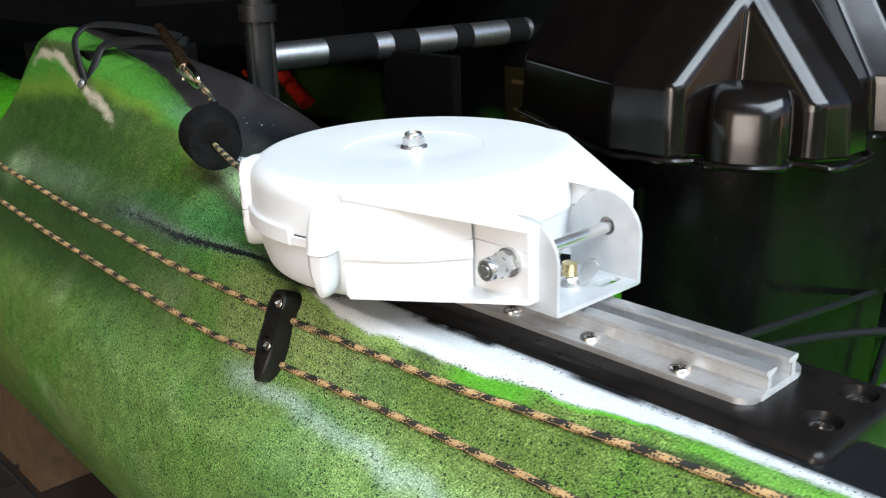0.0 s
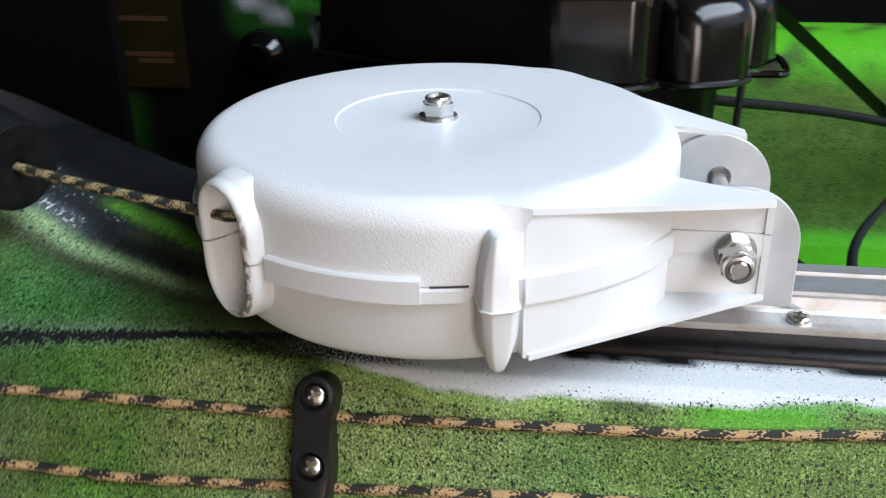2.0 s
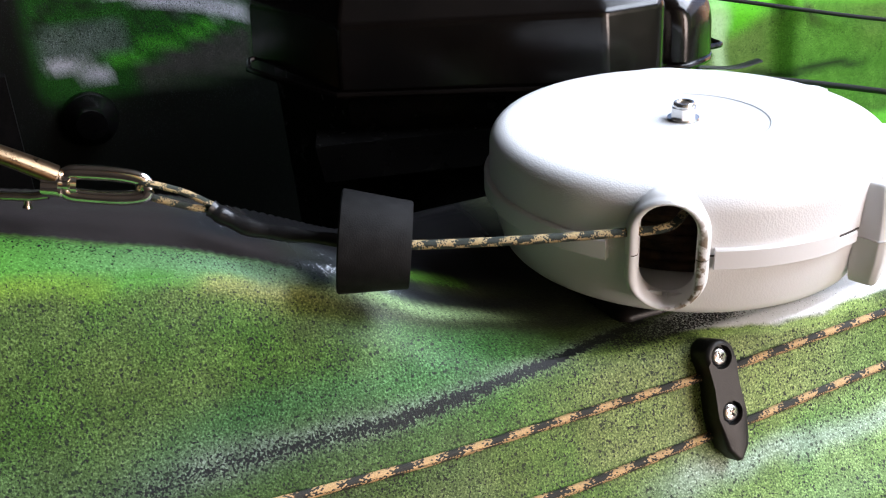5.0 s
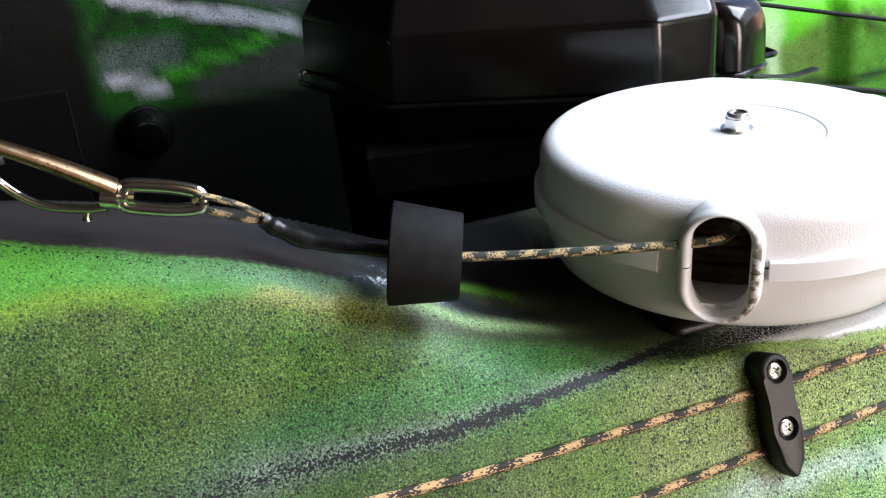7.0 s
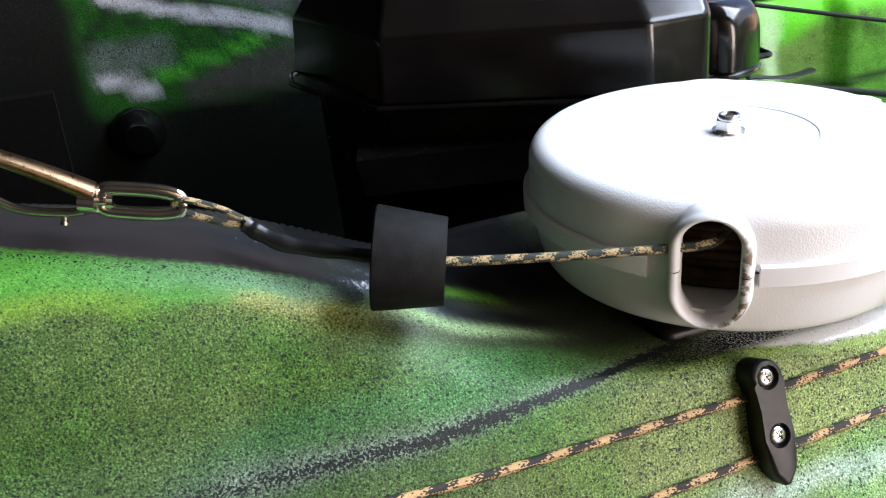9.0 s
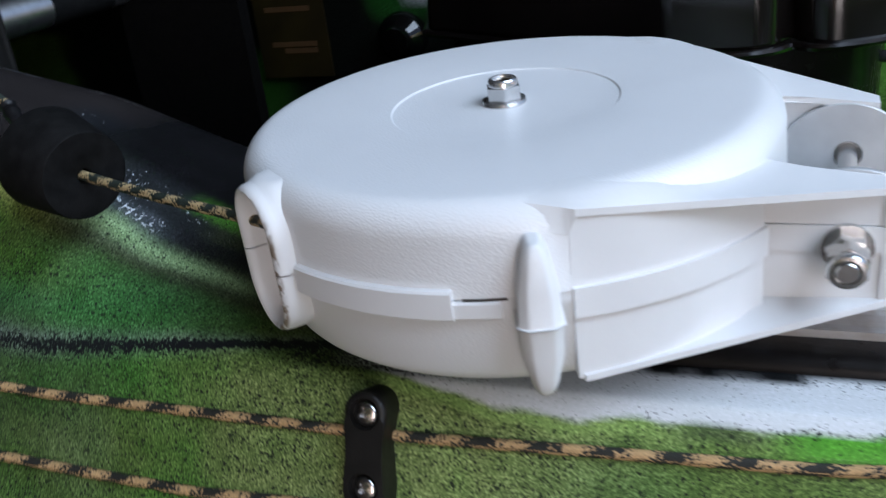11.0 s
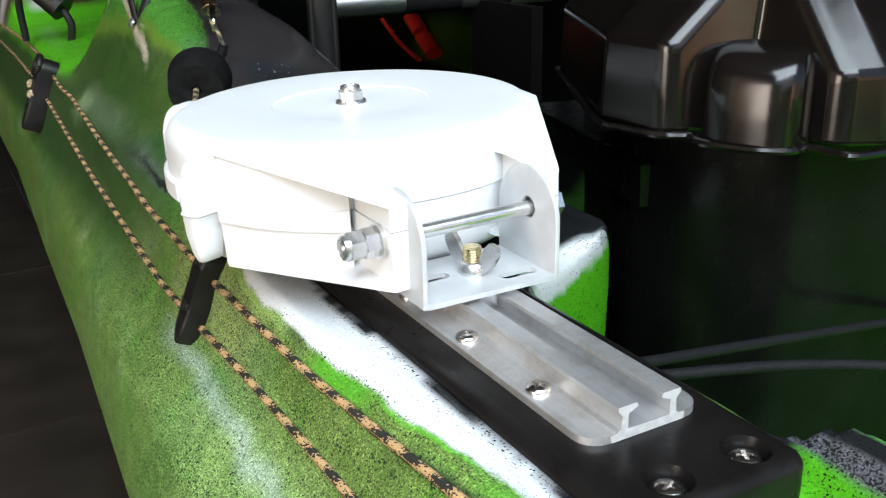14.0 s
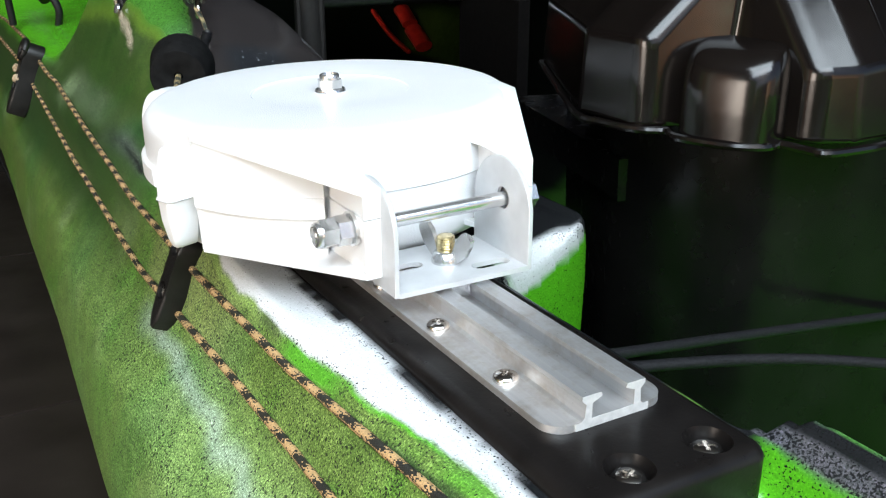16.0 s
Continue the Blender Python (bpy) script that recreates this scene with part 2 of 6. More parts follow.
def add_lathe(bm, profile, segs=96, a0=0.0, a1=360.0, m=None, keep=None):
    """Turns (r, z) points about the z axis; with a1 - a0 < 360 the ends are closed where the profile is a loop."""
    full = abs(a1 - a0 - 360) < 1e-6
    n = segs if full else segs + 1
    rings = []
    for i in range(n):
        a = radians(a0 + (a1 - a0) * i / segs)
        ring = []
        for r, z in profile:
            v = Vector((r * math.cos(a), r * math.sin(a), z))
            ring.append(bm.verts.new(m @ v if m else v))
        rings.append(ring)
    for i in range(segs):
        p, q = rings[i], rings[(i + 1) % n]
        for k in range(len(profile) - 1):
            if profile[k][0] < 1e-7 and profile[k + 1][0] < 1e-7:
                continue
            if keep and not keep(radians(a0 + (a1 - a0) * (i + 0.5) / segs), *[(s + t) / 2 for s, t in zip(profile[k], profile[k + 1])]):
                continue
            vs = [p[k], p[k + 1], q[k + 1], q[k]]
            try:
                bm.faces.new(vs)
            except ValueError:
                pass
    if not full and profile[0] == profile[-1]:
        for ring in (rings[0], rings[-1]):
            bm.faces.new(ring[:-1])
    bmesh.ops.remove_doubles(bm, verts=bm.verts[:], dist=1e-6)
    return bm


def lathe(profile, **kw):
    return add_lathe(bmesh.new(), profile, **kw)


def add_prism(bm, outline, z0, z1, m=None):
    """A closed outline of (x, y) points drawn out from z0 to z1."""
    lo = [bm.verts.new((m or Matrix()) @ Vector((x, y, z0))) for x, y in outline]
    hi = [bm.verts.new((m or Matrix()) @ Vector((x, y, z1))) for x, y in outline]
    bm.faces.new(lo[::-1])
    bm.faces.new(hi)
    for i in range(len(lo)):
        j = (i + 1) % len(lo)
        bm.faces.new((lo[i], lo[j], hi[j], hi[i]))
    return bm


def add_box(bm, lo, hi, m=None):
    return add_prism(bm, [(lo[0], lo[1]), (hi[0], lo[1]), (hi[0], hi[1]), (lo[0], hi[1])], lo[2], hi[2], m)


def add_hull8(bm, bottom, top):
    """A block between two polygons with the same number of corners in 3D."""
    lo, hi = [bm.verts.new(p) for p in bottom], [bm.verts.new(p) for p in top]
    bm.faces.new(lo[::-1])
    bm.faces.new(hi)
    for i in range(len(lo)):
        j = (i + 1) % len(lo)
        bm.faces.new((lo[i], lo[j], hi[j], hi[i]))
    return bm


def bevelled(bm, width, segments=2, angle=30):
    edges = [e for e in bm.edges if len(e.link_faces) == 2 and e.calc_face_angle(0) > radians(angle)]
    bmesh.ops.bevel(bm, geom=edges, offset=width, segments=segments, affect="EDGES", profile=0.6)
    return bm


def smooth_path(points, steps):
    """Points along a Catmull-Rom curve through the given ones."""
    pts = [Vector(p) for p in points]
    pts = [pts[0] * 2 - pts[1]] + pts + [pts[-1] * 2 - pts[-2]]
    out = []
    for i in range(1, len(pts) - 2):
        a, b, c, d = pts[i - 1:i + 3]
        for k in range(steps):
            t = k / steps
            out.append(0.5 * ((2 * b) + (c - a) * t + (2 * a - 5 * b + 4 * c - d) * t * t + (3 * b - a - 3 * c + d) * t ** 3))
    return out + [pts[-2]]


def add_tube(bm, path, radius, sides=12, uv=False, cap=True, flat=1.0, up=(0, 0, 1)):
    """A tube along a path; radius is a number or a function of the fraction along. flat below 1 makes it a strap."""
    path = [Vector(p) for p in path]
    layer = bm.loops.layers.uv.verify() if uv else None
    run, rings, lengths = 0.0, [], []
    side = None
    for i, p in enumerate(path):
        d = (path[min(i + 1, len(path) - 1)] - path[max(i - 1, 0)]).normalized()
        if side is None:
            side = d.cross(Vector(up))
            side = side.normalized() if side.length > 1e-4 else d.orthogonal().normalized()
        side = (side - d * side.dot(d)).normalized()
        other = d.cross(side)
        if i:
            run += (p - path[i - 1]).length
        r = radius(i / (len(path) - 1)) if callable(radius) else radius
        rings.append([bm.verts.new(p + side * (r * math.cos(2 * math.pi * k / sides)) + other * (r * flat * math.sin(2 * math.pi * k / sides))) for k in range(sides)])
        lengths.append(run)
    for i in range(len(rings) - 1):
        for k in range(sides):
            j = (k + 1) % sides
            f = bm.faces.new((rings[i][k], rings[i][j], rings[i + 1][j], rings[i + 1][k]))
            if uv:
                for lp, (u, v) in zip(f.loops, ((lengths[i], k), (lengths[i], k + 1), (lengths[i + 1], k + 1), (lengths[i + 1], k))):
                    lp[layer].uv = (u, v / sides)
    if cap:
        bm.faces.new(rings[0][::-1])
        bm.faces.new(rings[-1])
    return bm


def tube(path, radius, **kw):
    return add_tube(bmesh.new(), path, radius, **kw)


def cut(bm, cutter):
    """bm less cutter, by an exact boolean."""
    made = []
    for b in (bm, cutter):
        bmesh.ops.recalc_face_normals(b, faces=b.faces[:])
        me = bpy.data.meshes.new("cut")
        b.to_mesh(me)
        b.free()
        made.append(new("cut", me))
    mod = made[0].modifiers.new("cut", "BOOLEAN")
    mod.operation, mod.solver, mod.object = "DIFFERENCE", "EXACT", made[1]
    bpy.context.view_layer.update()
    res = bmesh.new()
    res.from_object(made[0], bpy.context.evaluated_depsgraph_get())
    for o in made:
        me = o.data
        bpy.data.objects.remove(o)
        bpy.data.meshes.remove(me)
    return res


def hexagon(af, turn=0.0):
    r = af / 2 / math.cos(math.pi / 6)
    return [(r * math.cos(math.pi / 3 * k + turn), r * math.sin(math.pi / 3 * k + turn)) for k in range(6)]


def stadium(half_w, half_h, n=14):
    """An upright outline with round ends, half_h to the outer end."""
    s = half_h - half_w
    pts = [(half_w * math.cos(a), s + half_w * math.sin(a)) for a in np.linspace(0, math.pi, n)]
    pts += [(half_w * math.cos(a), -s + half_w * math.sin(a)) for a in np.linspace(math.pi, 2 * math.pi, n)]
    return pts


def pan_screw(name, label, head_r, group, parent=None):
    """A pan-head cross-recess screw: head with its top at about +0.45 r and a recess cut in; stands on z = 0."""
    bm = lathe([(0, 0.0), (head_r, 0.0), (head_r, head_r * 0.22), (head_r * 0.93, head_r * 0.40), (head_r * 0.7, head_r * 0.54), (0, head_r * 0.62)], segs=24)
    c = bmesh.new()
    w, l = head_r * 0.13, head_r * 0.52
    add_box(c, (-l, -w, head_r * 0.2), (l, w, head_r))
    bm = cut(bm, c)
    c = bmesh.new()
    add_box(c, (-w, -l, head_r * 0.2), (w, l, head_r))
    bm = cut(bm, c)
    if parent:
        return part(name, bm, SCREW_STEEL, parent, label)
    return tagged(link_mesh(name, bm, SCREW_STEEL), label, "screw", group)


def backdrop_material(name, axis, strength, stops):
    """Unseen distance beyond a door: glowing vertical bands in timber, garden and haze tones, for reflections."""
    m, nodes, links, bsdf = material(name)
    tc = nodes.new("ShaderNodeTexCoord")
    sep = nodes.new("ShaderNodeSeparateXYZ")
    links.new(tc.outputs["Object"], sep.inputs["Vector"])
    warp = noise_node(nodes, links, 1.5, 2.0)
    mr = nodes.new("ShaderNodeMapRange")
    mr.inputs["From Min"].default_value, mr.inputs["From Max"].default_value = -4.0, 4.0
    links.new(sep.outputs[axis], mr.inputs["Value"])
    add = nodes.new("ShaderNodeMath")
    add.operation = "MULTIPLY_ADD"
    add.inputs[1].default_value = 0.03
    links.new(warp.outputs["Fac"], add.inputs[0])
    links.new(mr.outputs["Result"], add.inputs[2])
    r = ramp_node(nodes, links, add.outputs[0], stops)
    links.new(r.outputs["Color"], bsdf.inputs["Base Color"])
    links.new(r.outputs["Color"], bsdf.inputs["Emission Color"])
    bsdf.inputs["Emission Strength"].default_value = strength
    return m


# glow bands added for the coloured streaks mirrored in the box lid
GARDEN_GLOW = [(0.0, (0.1, 0.16, 0.05)), (0.28, (0.5, 0.52, 0.5)), (0.34, (0.55, 0.22, 0.08)), (0.40, (0.65, 0.3, 0.13)), (0.43, (0.06, 0.05, 0.04)), (0.47, (0.75, 0.42, 0.22)), (0.50, (0.9, 0.88, 0.85)), (0.53, (0.35, 0.42, 0.12)), (0.57, (0.06, 0.05, 0.04)), (0.62, (0.5, 0.22, 0.08)), (0.7, (0.12, 0.16, 0.06))]
DRIVE_GLOW = [(0.0, (0.04, 0.06, 0.02)), (0.38, (0.03, 0.025, 0.02)), (0.54, (0.03, 0.024, 0.02)), (0.556, (0.6, 0.22, 0.08)), (0.572, (0.7, 0.3, 0.12)), (0.58, (0.06, 0.05, 0.04)), (0.592, (0.9, 0.85, 0.8)), (0.603, (0.3, 0.45, 0.1)), (0.615, (0.05, 0.05, 0.04)), (0.66, (0.4, 0.2, 0.1)), (0.78, (0.12, 0.09, 0.07))]
BACKDROP = backdrop_material("garden_glow", "Y", 1.3, GARDEN_GLOW)
BACKDROP_DRIVE = backdrop_material("drive_glow", "X", 6.0, DRIVE_GLOW)


# ---- setting ----
FLOOR_Z = -0.46
bm = bmesh.new()
add_box(bm, (-3.2, -6.0, FLOOR_Z - 0.1), (3.2, 4.2, FLOOR_Z - 0.006))
floor = tagged(link_mesh("floor", bm, GROUT, smooth=False), "dark brown tiled garage floor with pale grout lines", "floor", kind="structure")


def room_wall(name, lo, hi, mat, label):
    b = bmesh.new()
    add_box(b, lo, hi)
    return tagged(link_mesh(name, b, mat, smooth=False), label, "wall", kind="structure")


room_wall("wall_far", (-3.2, 4.0, FLOOR_Z - 0.006), (3.2, 4.2, 2.4), SHADED_WALL, "near-black garage wall with the room's shade in its colour")
room_wall("wall_inner", (3.0, -2.12, FLOOR_Z - 0.006), (3.2, 4.0, 2.4), SHADED_WALL, "near-black garage wall with the room's shade in its colour")
room_wall("wall_side_a", (-3.2, -2.12, FLOOR_Z - 0.006), (-3.0, -1.6, 2.4), WALL_PAINT, "painted wall beside the side door")
room_wall("wall_side_b", (-3.2, 1.1, FLOOR_Z - 0.006), (-3.0, 4.0, 2.4), WALL_PAINT, "painted wall beside the side door")
room_wall("wall_side_top", (-3.2, -1.6, 1.9), (-3.0, 1.1, 2.4), WALL_PAINT, "painted wall above the side door")
bm = bmesh.new()
add_box(bm, (-3.2, -2.12, 2.4), (3.2, 4.2, 2.5))
tagged(link_mesh("ceiling", bm, CEILING_PAINT, smooth=False), "plain dark ceiling", "ceiling", kind="structure")
# orange posts out of view, added to be mirrored in glossy black plastic
bm = bmesh.new()
for y in (-1.6, -0.35, 0.32, 1.0):
    add_box(bm, (-3.12, y, FLOOR_Z - 0.006), (-3.0, y + 0.1, 1.9))
tagged(link_mesh("reflection_posts", bm, WOOD, smooth=False), "unseen orange wooden posts added in the side opening for reflections", "door frame", kind="structure")


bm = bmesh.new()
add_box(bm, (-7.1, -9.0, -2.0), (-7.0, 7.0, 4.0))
tagged(link_mesh("backdrop", bm, BACKDROP, smooth=False), "unseen glowing backdrop in garden and timber tones beyond the side door", "backdrop", kind="structure")


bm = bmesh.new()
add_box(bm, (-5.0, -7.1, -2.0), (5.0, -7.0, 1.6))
tagged(link_mesh("backdrop_drive", bm, BACKDROP_DRIVE, smooth=False), "unseen glowing backdrop in brick and garden tones beyond the open front", "backdrop", kind="structure")


# ---- kayak ----
def vnoise(x, y, z, scale, seed=0.0):
    """Smooth noise from -1 to 1 for arrays."""
    out = np.empty(len(x))
    for i in range(len(x)):
        out[i] = noise.noise((x[i] * scale + seed, y[i] * scale - seed, z[i] * scale + 3.1 * seed))
    return out


KEEL = [(0.18, -0.34), (-0.045, -0.29), (-0.1, -0.22), (-0.121, -0.165), (-0.1235, -0.13)]
SIDE = [(-0.114, -0.086), (-0.099, -0.069), (-0.084, -0.053), (-0.0745, -0.037)]
WIDE = [(0.12, -0.16), (0.16, -0.165)]


def side_at(y):
    """Keel and side points; the flare of the lower side shrinks towards the bow."""
    k = float(np.interp(y, [-0.3, 0.0, 0.3, 0.55, 0.9], [0.0, 0.0, 0.0145, 0.0215, 0.034]))
    return [(x + k * min(max((-0.045 - z) / 0.05, 0.0), 1.0), z) for x, z in KEEL + SIDE]


def bow_deck(y, rise, inward):
    """The foredeck beyond the cockpit, which climbs and narrows towards the bow."""
    top = [(-0.066, -0.012 + 0.3 * rise), (-0.056, 0.008 + 0.7 * rise), (-0.044, 0.014 + rise), (0.0, 0.018 + rise), (0.04, 0.02 + rise), (0.085, 0.02 + rise), (0.117, -0.01 + 0.5 * rise)]
    return [(x + inward * (z > -0.2), z) for x, z in side_at(y) + top + WIDE]


STATIONS = [
    (-1.6, side_at(-1.6) + [(-0.0675, -0.02), (-0.06, -0.009), (-0.048, -0.0075), (0.0, -0.0095), (0.034, -0.0105), (0.045, -0.016), (0.049, -0.05), (0.05, -0.16), (0.09, -0.165)]),
    (-0.30, side_at(-0.30) + [(-0.0655, -0.02), (-0.057, -0.009), (-0.046, -0.0075), (-0.002, -0.0115), (0.038, -0.034), (0.051, -0.013), (0.0655, -0.019), (0.069, -0.16), (0.1, -0.165)]),
    (-0.236, side_at(-0.236) + [(-0.0655, -0.02), (-0.057, -0.009), (-0.046, -0.0075), (-0.002, -0.0115), (0.038, -0.034), (0.051, -0.013), (0.0655, -0.019), (0.069, -0.16), (0.1, -0.165)]),
    (-0.219, side_at(-0.219) + [(-0.0655, -0.02), (-0.057, -0.009), (-0.046, -0.0075), (0.0, -0.0095), (0.034, -0.0105), (0.045, -0.016), (0.049, -0.05), (0.05, -0.16), (0.09, -0.165)]),
    (-0.075, side_at(-0.075) + [(-0.0675, -0.02), (-0.06, -0.009), (-0.048, -0.0075), (0.0, -0.0095), (0.034, -0.0105), (0.045, -0.016), (0.049, -0.05), (0.05, -0.16), (0.09, -0.165)]),
    (-0.055, side_at(-0.055) + [(-0.0675, -0.02), (-0.06, -0.009), (-0.048, -0.0075), (0.0, -0.0095), (0.06, -0.0085), (0.106, -0.0035), (0.1195, -0.019)] + WIDE),
    (0.060, side_at(0.060) + [(-0.068, -0.0195), (-0.06, -0.0088), (-0.048, -0.0074), (0.0, -0.0090), (0.06, -0.0082), (0.106, -0.0035), (0.1195, -0.019)] + WIDE),
    (0.085, side_at(0.085) + [(-0.068, -0.019), (-0.06, -0.006), (-0.048, -0.003), (0.0, -0.006), (0.06, -0.008), (0.106, -0.0035), (0.1195, -0.019)] + WIDE),
    (0.14, side_at(0.14) + [(-0.068, -0.017), (-0.056, 0.0), (-0.043, 0.009), (-0.014, 0.016), (0.04, 0.014), (0.1, 0.004), (0.119, -0.028)] + WIDE),
    (0.18, side_at(0.18) + [(-0.067, -0.015), (-0.05, 0.009), (-0.033, 0.03), (-0.012, 0.04), (0.04, 0.038), (0.09, 0.024), (0.117, -0.028)] + WIDE),
    (0.22, side_at(0.22) + [(-0.066, -0.015), (-0.046, 0.009), (-0.028, 0.038), (-0.009, 0.054), (0.04, 0.055), (0.085, 0.043), (0.117, -0.02)] + WIDE),
    (0.30, side_at(0.30) + [(-0.066, -0.015), (-0.045, 0.012), (-0.026, 0.048), (-0.006, 0.07), (0.04, 0.074), (0.085, 0.062), (0.117, -0.01)] + WIDE),
    (0.38, side_at(0.38) + [(-0.066, -0.015), (-0.044, 0.014), (-0.024, 0.06), (-0.008, 0.088), (0.035, 0.09), (0.085, 0.07), (0.117, -0.01)] + WIDE),
    (0.46, side_at(0.46) + [(-0.066, -0.014), (-0.044, 0.014), (-0.024, 0.066), (-0.01, 0.104), (0.03, 0.104), (0.085, 0.075), (0.117, -0.01)] + WIDE),
    (0.50, side_at(0.50) + [(-0.066, -0.014), (-0.046, 0.013), (-0.028, 0.056), (-0.006, 0.092), (0.03, 0.09), (0.085, 0.05), (0.117, -0.01)] + WIDE),
    (0.535, side_at(0.535) + [(-0.066, -0.012), (-0.054, 0.008), (-0.04, 0.016), (0.0, 0.024), (0.04, 0.03), (0.085, 0.03), (0.117, -0.01)] + WIDE),
    (0.9, side_at(0.9) + [(-0.066, -0.012), (-0.056, 0.008), (-0.044, 0.014), (0.0, 0.018), (0.04, 0.02), (0.085, 0.02), (0.117, -0.01)] + WIDE),
    (0.97, bow_deck(0.97, 0.012, 0.0)),
    (1.1, bow_deck(1.1, 0.05, 0.0)),
    (1.4, bow_deck(1.4, 0.095, 0.02)),
    (1.7, bow_deck(1.7, 0.125, 0.06)),
    (2.3, bow_deck(2.3, 0.16, 0.16)),
]


def hull_grid():
    ys = np.concatenate([np.linspace(-1.6, -0.32, 24), np.arange(-0.31, 0.34, 0.002), np.arange(0.34, 0.6, 0.005), np.linspace(0.61, 2.3, 50)])
    table = np.array([c for _, c in STATIONS], float)
    at = np.array([y for y, _ in STATIONS])
    fine = np.arange(-1.62, 2.32, 0.004)
    ctrl = np.empty((len(fine), table.shape[1], 2))
    kern = np.hanning(11)
    kern /= kern.sum()
    for i in range(table.shape[1]):
        for k in range(2):
            c = np.interp(fine, at, table[:, i, k])
            ctrl[:, i, k] = np.convolve(np.pad(c, 5, mode="edge"), kern, mode="valid")
    steps = [4, 4, 5, 8, 16, 10, 9, 8, 8, 9, 10, 11, 22, 20, 10, 6, 2]
    rows = []
    for y in ys:
        j = min(max(int(round((y + 1.62) / 0.004)), 0), len(fine) - 1)
        c = ctrl[j]
        p = np.vstack([2 * c[0] - c[1], c, 2 * c[-1] - c[-2]])
        out = []
        for i, n in enumerate(steps):
            a, b, d, e = p[i], p[i + 1], p[i + 2], p[i + 3]
            t = (np.arange(n) / n)[:, None]
            out.append(0.5 * (2 * b + (d - a) * t + (2 * a - 5 * b + 4 * d - e) * t * t + (3 * b - a - 3 * d + e) * t ** 3))
        out.append(c[-1:])
        rows.append(np.vstack(out))
    g = np.array(rows)
    shoulder = sum(steps[:10])
    seg = np.linalg.norm(np.diff(g, axis=1), axis=2)
    s = np.concatenate([np.zeros((len(ys), 1)), np.cumsum(seg, axis=1)], axis=1)
    s = s[:, shoulder:shoulder + 1] - s
    return ys, g, s


PAINT_LIME, PAINT_LEAF, PAINT_OLIVE, PAINT_DEEP = (0.10, 0.44, 0.014), (0.092, 0.235, 0.032), (0.120, 0.195, 0.046), (0.032, 0.135, 0.042)
PAINT_DUST, PAINT_WHITE, PAINT_BLACK = (0.26, 0.34, 0.17), (0.68, 0.7, 0.71), (0.012, 0.013, 0.014)


def smooth_step(a, b, v):
    t = np.clip((v - a) / (b - a), 0, 1)
    return t * t * (3 - 2 * t)


def band(v, lo, hi, soft):
    """1 between lo and hi, fading over soft."""
    return smooth_step(lo - soft, lo + soft, v) * (1 - smooth_step(hi - soft, hi + soft, v))


def lay(col, mask, colour):
    return col * (1 - mask[:, None]) + np.array(colour) * mask[:, None]


